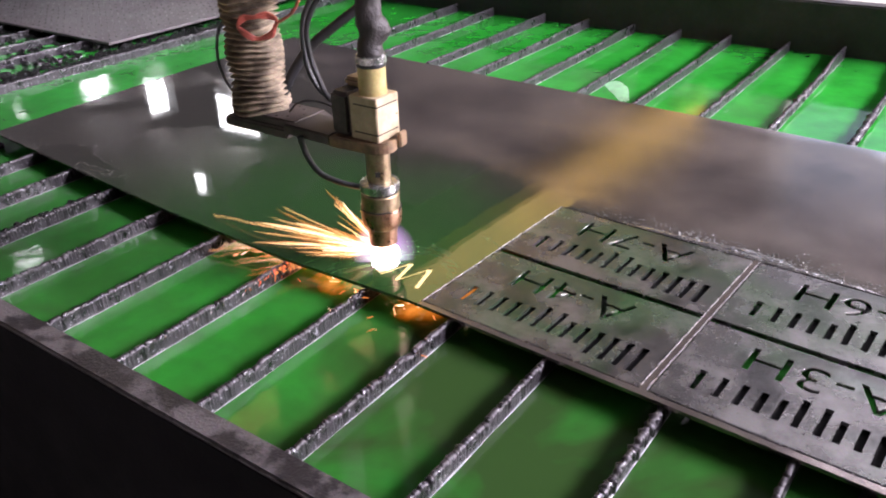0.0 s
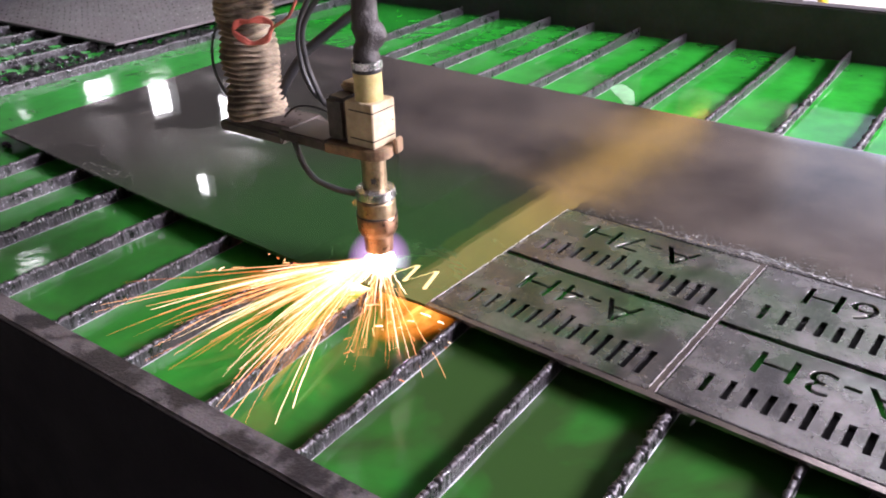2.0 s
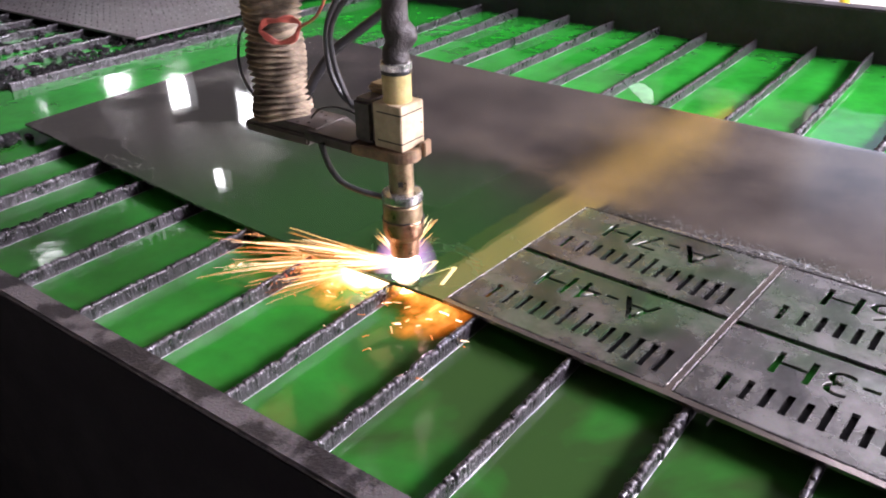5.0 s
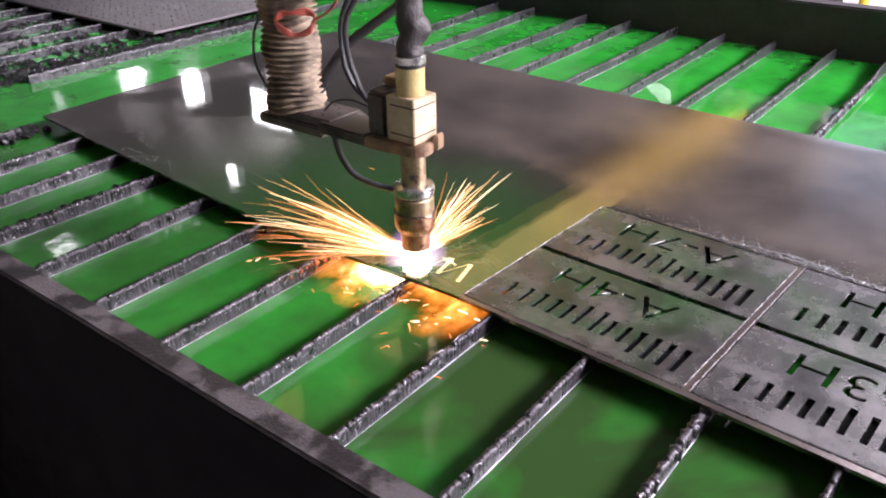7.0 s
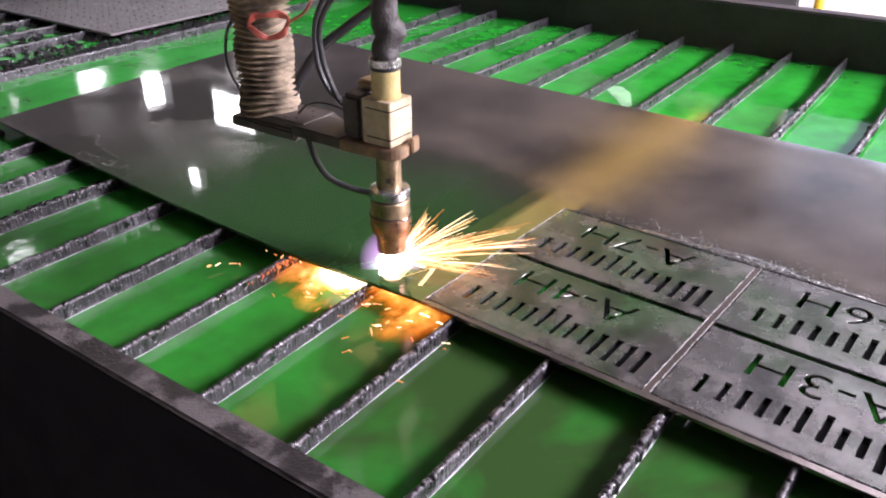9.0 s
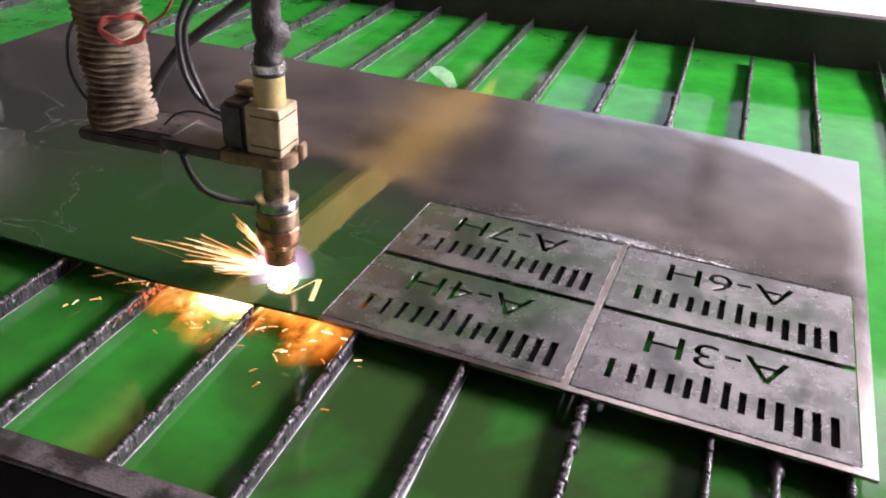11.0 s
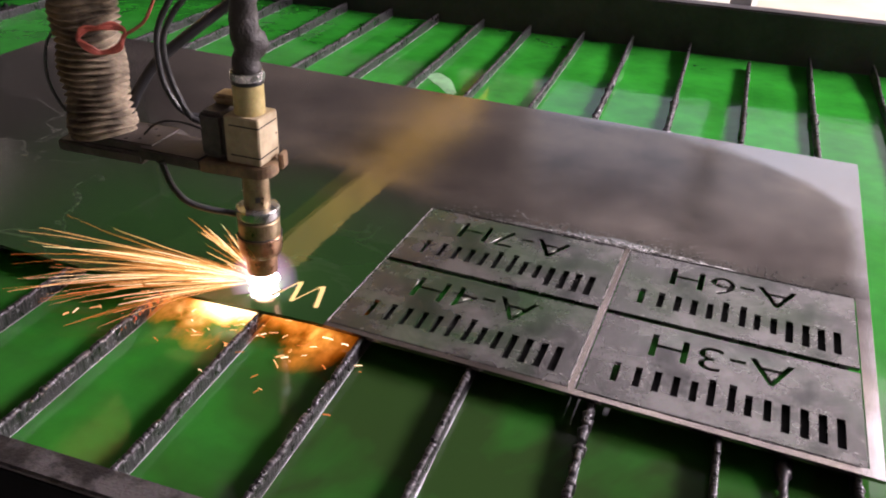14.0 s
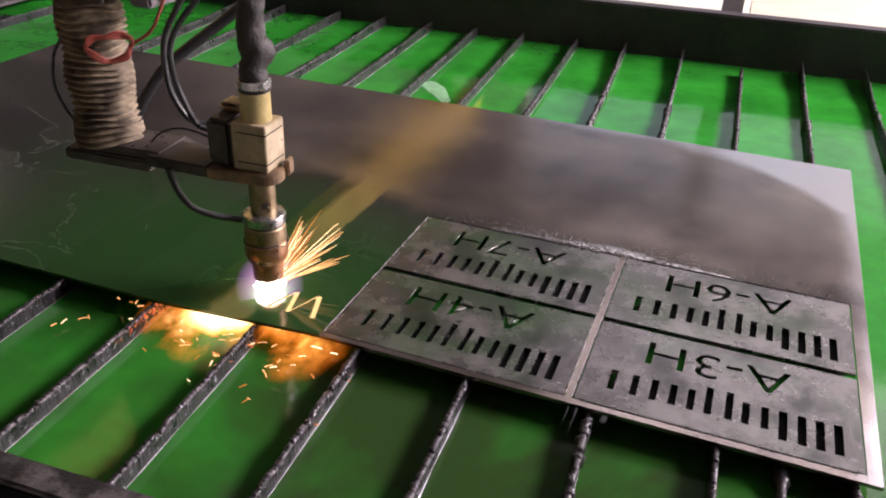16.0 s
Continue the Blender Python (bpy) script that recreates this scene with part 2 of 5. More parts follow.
def water_mat():
    m = mat("green_dyed_water", (0.021, 0.335, 0.034), 0.08, 0.0, 0.27, 8.0, 0.0, 40, rough_vary=0.02, spec=0.5)
    n, l = m.node_tree.nodes, m.node_tree.links
    w, bp, co = n.new("ShaderNodeTexNoise"), n.new("ShaderNodeBump"), n.new("ShaderNodeTexCoord")
    w.inputs["Scale"].default_value, w.inputs["Detail"].default_value = 14, 3
    bp.inputs["Strength"].default_value, bp.inputs["Distance"].default_value = 0.16, 0.004
    l.new(co.outputs["Object"], w.inputs["Vector"])
    l.new(w.outputs["Fac"], bp.inputs["Height"])
    l.new(bp.outputs[0], n["Principled BSDF"].inputs["Normal"])
    # brown murk and painted shade darken the water in front of the plate
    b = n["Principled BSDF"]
    murk_shade, sp, near, amount, mixc = (n.new(k) for k in ("ShaderNodeTexNoise", "ShaderNodeSeparateXYZ", "ShaderNodeMapRange", "ShaderNodeMath", "ShaderNodeMix"))
    murk_shade.inputs["Scale"].default_value, murk_shade.inputs["Detail"].default_value, murk_shade.inputs["Distortion"].default_value = 5.5, 4, 0.8
    l.new(co.outputs["Object"], murk_shade.inputs["Vector"])
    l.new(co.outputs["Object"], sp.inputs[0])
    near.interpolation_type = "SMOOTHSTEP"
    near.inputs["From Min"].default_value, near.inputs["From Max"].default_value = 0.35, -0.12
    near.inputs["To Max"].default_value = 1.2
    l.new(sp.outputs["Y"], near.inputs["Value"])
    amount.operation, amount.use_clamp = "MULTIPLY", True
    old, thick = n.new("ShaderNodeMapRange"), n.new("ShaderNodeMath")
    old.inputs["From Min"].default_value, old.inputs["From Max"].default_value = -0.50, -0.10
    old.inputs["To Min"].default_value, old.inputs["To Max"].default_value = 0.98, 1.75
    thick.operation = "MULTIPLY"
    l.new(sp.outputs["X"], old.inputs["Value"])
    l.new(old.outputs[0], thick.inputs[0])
    l.new(murk_shade.outputs["Fac"], thick.inputs[1])
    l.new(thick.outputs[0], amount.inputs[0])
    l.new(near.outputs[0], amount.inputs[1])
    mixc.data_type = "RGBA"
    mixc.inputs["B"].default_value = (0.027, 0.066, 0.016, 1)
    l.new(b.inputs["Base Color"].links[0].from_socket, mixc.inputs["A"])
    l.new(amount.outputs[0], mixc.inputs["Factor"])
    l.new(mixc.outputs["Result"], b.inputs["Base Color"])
    b.inputs["IOR"].default_value = 1.33
    return m


def plate_mat():
    """Mill-scale steel: dry and dull towards the back, under a film of green water in front."""
    m = mat("wet_mill_scale_steel", (0.178, 0.150, 0.140), 0.155, 0.75, 0.30, 4.2, 0.07, 380, second=(0.315, 0.270, 0.235), rough_vary=0.05, sharp=0.14)
    n, l = m.node_tree.nodes, m.node_tree.links
    b = n["Principled BSDF"]
    co, sep, wob, wob2 = n.new("ShaderNodeTexCoord"), n.new("ShaderNodeSeparateXYZ"), n.new("ShaderNodeTexNoise"), n.new("ShaderNodeTexNoise")
    l.new(co.outputs["Object"], sep.inputs[0])
    for w, sc in ((wob, 4.5), (wob2, 70.0)):
        w.inputs["Scale"].default_value, w.inputs["Detail"].default_value = sc, 5
        l.new(co.outputs["Object"], w.inputs["Vector"])

    def calc(op, a, c):
        q = n.new("ShaderNodeMath")
        q.operation = op
        for k, v in enumerate((a, c)):
            if isinstance(v, (int, float)):
                q.inputs[k].default_value = v
            else:
                l.new(v, q.inputs[k])
        return q.outputs[0]

    dry_x = n.new("ShaderNodeMapRange")
    dry_x.inputs["From Min"].default_value, dry_x.inputs["From Max"].default_value = -0.35, -0.1
    l.new(sep.outputs["X"], dry_x.inputs["Value"])
    far_left = n.new("ShaderNodeMapRange")
    far_left.inputs["From Min"].default_value, far_left.inputs["From Max"].default_value = -0.75, -1.25
    far_left.inputs["To Max"].default_value = 0.30
    l.new(sep.outputs["X"], far_left.inputs["Value"])
    shore = calc("ADD", calc("ADD", far_left.outputs[0], calc("MULTIPLY", wob.outputs["Fac"], 0.30)), calc("MULTIPLY", wob2.outputs["Fac"], 0.035))
    depth = calc("SUBTRACT", calc("SUBTRACT", calc("ADD", shore, 0.215), calc("MULTIPLY", dry_x.outputs[0], 0.05)), sep.outputs["Y"])
    film = n.new("ShaderNodeMapRange")
    film.interpolation_type = "SMOOTHSTEP"
    film.inputs["From Min"].default_value, film.inputs["From Max"].default_value = -0.06, 0.06
    l.new(depth, film.inputs["Value"])
    # the signs and their margins stay dry
    dry = n.new("ShaderNodeMapRange")
    dry.inputs["From Min"].default_value, dry.inputs["From Max"].default_value = -0.2985, -0.2965
    l.new(sep.outputs["X"], dry.inputs["Value"])
    back = n.new("ShaderNodeMapRange")
    back.inputs["From Min"].default_value, back.inputs["From Max"].default_value = 0.326, 0.330
    back.inputs["To Min"].default_value, back.inputs["To Max"].default_value = 1, 0
    l.new(sep.outputs["Y"], back.inputs["Value"])
    keep = calc("SUBTRACT", 1.0, calc("MULTIPLY", dry.outputs[0], back.outputs[0]))
    # a bluish dried stain and painted sheen, with a wavy border along the back and the right edge
    bend = calc("MAXIMUM", calc("ADD", sep.outputs["X"], 0.06), 0.0)
    edge_y = calc("SUBTRACT", sep.outputs["Y"], calc("SUBTRACT", 0.795, calc("MULTIPLY", calc("MULTIPLY", bend, bend), 1.5)))
    edge_x = calc("SUBTRACT", sep.outputs["X"], 0.290)
    reach = calc("ADD", calc("MAXIMUM", edge_y, edge_x), calc("MULTIPLY", calc("SUBTRACT", wob.outputs["Fac"], 0.5), 0.10))
    stain_sheen = n.new("ShaderNodeMapRange")
    stain_sheen.interpolation_type = "SMOOTHSTEP"
    stain_sheen.inputs["From Min"].default_value, stain_sheen.inputs["From Max"].default_value = -0.012, 0.03
    l.new(reach, stain_sheen.inputs["Value"])
    inner = n.new("ShaderNodeMapRange")
    inner.inputs["From Min"].default_value, inner.inputs["From Max"].default_value = -0.35, 0.05
    l.new(sep.outputs["X"], inner.inputs["Value"])
    blue = n.new("ShaderNodeMix")
    blue.data_type = "RGBA"
    blue.inputs["B"].default_value = (0.60, 0.60, 0.615, 1)
    l.new(b.inputs["Base Color"].links[0].from_socket, blue.inputs["A"])
    l.new(calc("MULTIPLY", calc("MULTIPLY", stain_sheen.outputs[0], inner.outputs[0]), 0.85), blue.inputs["Factor"])
    l.new(blue.outputs["Result"], b.inputs["Base Color"])
    wet = n.new("ShaderNodeBsdfPrincipled")
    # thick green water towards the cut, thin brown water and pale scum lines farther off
    gx, gy = n.new("ShaderNodeMapRange"), n.new("ShaderNodeMapRange")
    for g in (gx, gy):
        g.interpolation_type = "SMOOTHSTEP"
    gx.inputs["From Min"].default_value, gx.inputs["From Max"].default_value = -1.15, -0.62
    l.new(sep.outputs["X"], gx.inputs["Value"])
    gy.inputs["From Min"].default_value, gy.inputs["From Max"].default_value = 0.0, 0.22
    l.new(depth, gy.inputs["Value"])
    tone = n.new("ShaderNodeMix")
    tone.data_type = "RGBA"
    tone.inputs["A"].default_value, tone.inputs["B"].default_value = (0.026, 0.024, 0.019, 1), (0.017, 0.054, 0.014, 1)
    l.new(calc("MULTIPLY", gx.outputs[0], gy.outputs[0]), tone.inputs["Factor"])
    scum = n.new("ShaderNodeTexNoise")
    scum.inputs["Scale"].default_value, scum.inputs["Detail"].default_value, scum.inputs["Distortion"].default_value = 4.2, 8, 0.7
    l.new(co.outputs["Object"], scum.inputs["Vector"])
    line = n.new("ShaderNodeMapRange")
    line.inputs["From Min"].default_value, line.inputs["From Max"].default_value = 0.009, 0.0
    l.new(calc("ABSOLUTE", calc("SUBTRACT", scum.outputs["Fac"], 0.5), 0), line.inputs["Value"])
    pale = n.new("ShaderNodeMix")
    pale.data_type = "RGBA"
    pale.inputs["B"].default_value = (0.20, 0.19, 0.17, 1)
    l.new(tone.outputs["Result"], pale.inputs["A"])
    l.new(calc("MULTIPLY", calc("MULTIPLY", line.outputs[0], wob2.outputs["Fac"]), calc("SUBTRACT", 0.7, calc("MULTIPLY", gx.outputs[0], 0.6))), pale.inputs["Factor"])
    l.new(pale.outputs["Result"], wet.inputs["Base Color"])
    wet.inputs["Roughness"].default_value, wet.inputs["IOR"].default_value = 0.035, 1.45
    bp = n.new("ShaderNodeBump")
    bp.inputs["Strength"].default_value, bp.inputs["Distance"].default_value = 0.12, 0.004
    l.new(wob.outputs["Fac"], bp.inputs["Height"])
    l.new(bp.outputs[0], wet.inputs["Normal"])
    mix = n.new("ShaderNodeMixShader")
    # half-dried islands in the old film far from the cut
    isle, gap, old = n.new("ShaderNodeTexNoise"), n.new("ShaderNodeMapRange"), n.new("ShaderNodeMapRange")
    isle.inputs["Scale"].default_value, isle.inputs["Detail"].default_value, isle.inputs["Distortion"].default_value = 4.2, 8, 0.7
    l.new(co.outputs["Object"], isle.inputs["Vector"])
    gap.inputs["From Min"].default_value, gap.inputs["From Max"].default_value = 0.49, 0.525
    gap.inputs["To Max"].default_value = 0.20
    l.new(isle.outputs["Fac"], gap.inputs["Value"])
    old.inputs["From Min"].default_value, old.inputs["From Max"].default_value = -0.74, -0.92
    l.new(sep.outputs["X"], old.inputs["Value"])
    dried = calc("SUBTRACT", 1.0, calc("MULTIPLY", gap.outputs[0], old.outputs[0]))
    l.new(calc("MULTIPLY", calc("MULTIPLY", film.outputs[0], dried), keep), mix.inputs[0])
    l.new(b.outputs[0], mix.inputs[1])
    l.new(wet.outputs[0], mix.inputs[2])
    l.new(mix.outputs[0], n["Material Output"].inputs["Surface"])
    return m


def flame_mat(name, c0, c1, strength, scale=(26, 26, 26), gaps=(0.3, 0.62), full=0.55, origin=(-1, -1, 0), spread=(2, 2, 0)):
    """Burning mist and painted glow: glowing wisps with clear gaps, thinner away from the middle of the mesh."""
    m = bpy.data.materials.new(name)
    m.use_nodes = True
    n, l = m.node_tree.nodes, m.node_tree.links
    n.remove(n["Principled BSDF"])
    co, no, ramp, e, tr, mix, edge = (n.new(k) for k in ("ShaderNodeTexCoord", "ShaderNodeTexNoise", "ShaderNodeMapRange", "ShaderNodeEmission", "ShaderNodeBsdfTransparent", "ShaderNodeMixShader", "ShaderNodeTexGradient"))
    no.inputs["Scale"].default_value, no.inputs["Detail"].default_value, no.inputs["Roughness"].default_value = 1, 4, 0.55
    edge.gradient_type = "SPHERICAL"
    mp = n.new("ShaderNodeMapping")
    mp.inputs["Location"].default_value, mp.inputs["Scale"].default_value = origin, spread
    l.new(co.outputs["Generated"], mp.inputs["Vector"])
    l.new(mp.outputs[0], edge.inputs["Vector"])
    stretch = n.new("ShaderNodeMapping")
    stretch.inputs["Scale"].default_value = scale
    l.new(co.outputs["Object"], stretch.inputs["Vector"])
    l.new(stretch.outputs[0], no.inputs["Vector"])
    a = n.new("ShaderNodeMath")
    a.operation = "MULTIPLY"
    nr = n.new("ShaderNodeMapRange")
    nr.inputs["From Min"].default_value, nr.inputs["From Max"].default_value = gaps
    l.new(no.outputs["Fac"], nr.inputs["Value"])
    l.new(nr.outputs[0], a.inputs[0])
    l.new(edge.outputs["Fac"], a.inputs[1])
    ramp.inputs["From Min"].default_value, ramp.inputs["From Max"].default_value = 0.03, full
    l.new(a.outputs[0], ramp.inputs["Value"])
    cm = n.new("ShaderNodeMix")
    cm.data_type = "RGBA"
    cm.inputs["A"].default_value, cm.inputs["B"].default_value = (*c0, 1), (*c1, 1)
    l.new(ramp.outputs[0], cm.inputs["Factor"])
    l.new(cm.outputs["Result"], e.inputs["Color"])
    e.inputs["Strength"].default_value = strength
    l.new(ramp.outputs[0], mix.inputs[0])
    l.new(tr.outputs[0], mix.inputs[1])
    l.new(e.outputs[0], mix.inputs[2])
    l.new(mix.outputs[0], n["Material Output"].inputs["Surface"])
    return m


M_FLAME = flame_mat("burning_mist", (0.85, 0.18, 0.0), (1.0, 0.76, 0.36), 2.5, (26, 18, 26), (0.33, 0.72), 0.75)
M_BLAZE = flame_mat("white_hot_mist", (1.0, 0.42, 0.06), (1.0, 0.86, 0.58), 4.0, (20, 16, 26), (0.12, 0.55), 0.6)
M_EMBER = flame_mat("dull_burning_mist", (0.7, 0.12, 0.0), (1.0, 0.45, 0.10), 1.5, (30, 20, 26), (0.38, 0.75), 0.75)
M_HALO = flame_mat("arc_bloom_violet", (0.72, 0.30, 0.95), (1.0, 0.82, 1.0), 1.2, (8, 8, 8), (-0.9, -0.2), 1.5)
M_SPARK_GLOW = flame_mat("spark_soft_glow", (1.0, 0.34, 0.06), (1.0, 0.70, 0.30), 1.1, (14, 160, 40), (0.40, 0.68), 1.3, (0, -1, 0), (1, 2, 0))
def gas_mat(name, colour, strength, share):
    """Thin glowing gas."""
    m = glow(name, colour, strength)
    n, l = m.node_tree.nodes, m.node_tree.links
    tr, mix = n.new("ShaderNodeBsdfTransparent"), n.new("ShaderNodeMixShader")
    mix.inputs[0].default_value = share
    l.new(tr.outputs[0], mix.inputs[1])
    l.new(n["Emission"].outputs[0], mix.inputs[2])
    l.new(mix.outputs[0], n["Material Output"].inputs["Surface"])
    return m


M_SPARK = gas_mat("hot_spark", (1.0, 0.47, 0.20), 1.7, 0.55)
M_SPARK_RED = gas_mat("cooling_spark", (1.0, 0.30, 0.08), 0.9, 0.5)
M_SPARK_WHITE = gas_mat("white_hot_spark", (1.0, 0.70, 0.44), 2.3, 0.65)
M_FIRELIGHT = glow("firelight_red", (1.0, 0.20, 0.10), 0.55)
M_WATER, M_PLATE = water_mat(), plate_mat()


# ---- mesh helpers ----
def part(name, bm, material, parent=None, label="", m=None, smooth=False):
    """Links a bmesh as one mesh object, under a thing or a part when given."""
    me = bpy.data.meshes.new(name)
    bmesh.ops.recalc_face_normals(bm, faces=bm.faces)
    bm.to_mesh(me)
    bm.free()
    me.materials.append(material)
    if smooth:
        for f in me.polygons:
            f.use_smooth = True
    ob = new(name, me)
    if parent:
        ob.parent = parent
    if m is not None:
        ob.matrix_basis = m
    if label:
        tagged(ob, label)
    return ob


def box(x0, y0, z0, x1, y1, z1, bevel=0.0, seg=2):
    bm = bmesh.new()
    bmesh.ops.create_cube(bm, size=1)
    for v in bm.verts:
        v.co = ((x0 + x1) / 2 + v.co.x * (x1 - x0), (y0 + y1) / 2 + v.co.y * (y1 - y0), (z0 + z1) / 2 + v.co.z * (z1 - z0))
    if bevel:
        bmesh.ops.bevel(bm, geom=bm.edges[:], offset=bevel, segments=seg, affect="EDGES")
    return bm


def turned(profile, n=40, caps=True):
    """A body of revolution about z: profile rows of (radius, height)."""
    bm = bmesh.new()
    rings = [[bm.verts.new((r * math.cos(2 * math.pi * i / n), r * math.sin(2 * math.pi * i / n), z)) for i in range(n)] for r, z in profile]
    for a, b in zip(rings, rings[1:]):
        for i in range(n):
            bm.faces.new((a[i], a[(i + 1) % n], b[(i + 1) % n], b[i]))
    if caps:
        bm.faces.new(rings[0][::-1])
        bm.faces.new(rings[-1])
    return bm


def smooth_line(pts, k=8):
    """Points along a Catmull-Rom curve."""
    p = [Vector(q) for q in pts]
    p = [p[0] * 2 - p[1], *p, p[-1] * 2 - p[-2]]
    out = []
    for i in range(1, len(p) - 2):
        for j in range(k):
            t = j / k
            out.append(0.5 * (2 * p[i] + (p[i + 1] - p[i - 1]) * t + (2 * p[i - 1] - 5 * p[i] + 4 * p[i + 1] - p[i + 2]) * t * t + (3 * p[i] - p[i - 1] - 3 * p[i + 1] + p[i + 2]) * t ** 3))
    return out + [p[-2]]


def tube(pts, radius, n=10, k=8, bm=None):
    """A round tube through the points; radius is a number or a function of 0..1 along it."""
    line = smooth_line(pts, k) if k > 1 else [Vector(q) for q in pts]
    bm = bm or bmesh.new()
    rings, side = [], None
    for i, c in enumerate(line):
        d = (line[min(i + 1, len(line) - 1)] - line[max(i - 1, 0)]).normalized()
        side = (side - d * side.dot(d)).normalized() if side else d.orthogonal().normalized()
        up = d.cross(side)
        r = radius(i / (len(line) - 1)) if callable(radius) else radius
        rings.append([bm.verts.new(c + (side * math.cos(2 * math.pi * j / n) + up * math.sin(2 * math.pi * j / n)) * r) for j in range(n)])
    for a, b in zip(rings, rings[1:]):
        for j in range(n):
            bm.faces.new((a[j], a[(j + 1) % n], b[(j + 1) % n], b[j]))
    bm.faces.new(rings[0][::-1])
    bm.faces.new(rings[-1])
    return bm


def prism(outline, z0, z1):
    bm = bmesh.new()
    f = bm.faces.new([bm.verts.new((x, y, z0)) for x, y in outline])
    r = bmesh.ops.extrude_face_region(bm, geom=[f])
    for v in r["geom"]:
        if isinstance(v, bmesh.types.BMVert):
            v.co.z = z1
    return bm


def cut(bm, cutters):
    """The body bm with the cutter bodies taken out of it."""
    made = []
    for b in (bm, cutters):
        me = bpy.data.meshes.new("work")
        bmesh.ops.recalc_face_normals(b, faces=b.faces)
        b.to_mesh(me)
        b.free()
        made.append(new("work", me))
    mod = made[0].modifiers.new("cut", "BOOLEAN")
    mod.operation, mod.solver, mod.object = "DIFFERENCE", "EXACT", made[1]
    dg = bpy.context.evaluated_depsgraph_get()
    me = bpy.data.meshes.new_from_object(made[0].evaluated_get(dg))
    out = bmesh.new()
    out.from_mesh(me)
    for o in made:
        bpy.data.objects.remove(o)
    return out


def join_into(bm, other):
    me = bpy.data.meshes.new("t")
    other.to_mesh(me)
    other.free()
    bm.from_mesh(me)


# ---- the hall ----
def hall():
    X0, X1, Y0, Y1, H = -9.0, 4.7, -6.0, 9.5, 6.6
    ground = tagged(part("ground", box(-60, -60, -0.3, 60, 60, 0.0), M_CONCRETE), "sunlit concrete floor and yard", kind="structure")
    # the opening is added for the fill light on the signs
    tagged(part("ceiling", cut(box(X0 - 0.2, Y0 - 0.2, H, X1 + 0.2, Y1 + 0.2, H + 0.15), box(-1.2, 6.85, H - 1, 4.4, 9.25, H + 1)), M_ROOF), "dark sheet roof of the workshop with an added opening", kind="structure")
    tagged(part("wall_south", box(X0, Y0 - 0.2, 0, X1, Y0, H), M_GANTRY), "grey workshop wall", kind="structure")
    # north wall with its open door
    n = tagged(part("wall_north", cut(cut(box(X0, Y1, 0, X1, Y1 + 0.2, H), box(-2.5, Y1 - 1, 3.45, 4.5, Y1 + 1, 4.7)), box(-3.4, Y1 - 1, -1, 4.4, Y1 + 1, 2.2)), M_WALL), "pale workshop wall with an open bay door and high windows", kind="structure")
    tagged(part("wall_east", cut(cut(box(X1, Y0, 0, X1 + 0.2, Y1, H), box(X1 - 1, 2.6, -1, X1 + 1, 9.0, 2.2)), box(X1 - 1, 1.1, 3.0, X1 + 1, 4.5, 4.4)), M_WALL), "grey workshop wall with an open bay door and a high window", kind="structure")
    # west wall: high windows
    wins = [(4.26, 3.045, 0.40, 0.30, 0.0), (5.06, 3.42, 0.40, 0.42, 0.0), (6.275, 4.03, 0.79, 0.52, 0.42), (5.46, 4.78, 0.27, 0.34, 0.1), (2.93, 4.85, 0.36, 0.22, 0.0), (3.30, 3.10, 0.16, 0.10, 0.0)]
    c = bmesh.new()
    for y, z, w, h, rise in wins:
        t = box(X0 - 1, y - w / 2, z - h / 2, X0 + 1, y + w / 2, z + h / 2)
        for v in t.verts:
            v.co.z += (v.co.y - y) / w * rise
        join_into(c, t)
    tagged(part("wall_west", cut(box(X0 - 0.2, Y0, 0, X0, Y1, H), c), M_ROOF), "dark workshop wall with small high windows", kind="structure")
    tagged(part("backdrop", box(X0 - 0.9, 1, 1.5, X0 - 0.85, 10, 6.5), M_SKYPANE), "bright overcast sky outside the windows", kind="structure")


def beyond():
    """What stands on the floor behind the table."""
    p = part("yellow_post", turned([(0.026, 0), (0.026, 1.15), (0.020, 1.17)], 20), M_POST, None, smooth=False)
    p.matrix_basis = pose(-0.93, 4.0, 0)
    tagged(p, "yellow painted steel post on the floor", "post")
    c = tagged(new("cabinet"), "dark grey steel cabinet on the floor", "cabinet")
    part("body", box(-2.3, 4.05, 0.08, -1.05, 4.6, 1.5, 0.01), M_CABINET, c)
    part("plinth", box(-2.28, 4.08, 0, -1.07, 4.58, 0.08), M_DARK, c)
    for x in (-2.28, -1.67):
        part("door", box(x, 4.035, 0.1, x + 0.6, 4.05, 1.48, 0.004), M_CABINET, c)
    q = part("steel_column", box(-0.04, 3.0, 0, 0.045, 3.09, 2.4, 0.006), M_CABINET)
    tagged(q, "grey steel column on the floor", "column")
    t = tagged(new("trestle_table"), "pale board on a low trestle", "table")
    part("board", box(0.07, 2.95, 0.545, 2.1, 3.75, 0.60, 0.006), M_BOARD, t)
    for x in (0.25, 1.85):
        part("leg", box(x, 3.0, 0, x + 0.06, 3.7, 0.545, 0.004), M_CABINET, t)


# ---- the cutting table ----
TURN = 2.85
table = tagged(new("cutting_table"), "dark steel plasma water table filled with green water", "cutting table")
table.matrix_basis = pose(0, 0, 0, 0, 0, TURN)
NEAR, FAR, LEFT, RIGHT, WATER = -0.283, 1.502, -4.2, 2.2, 0.7735


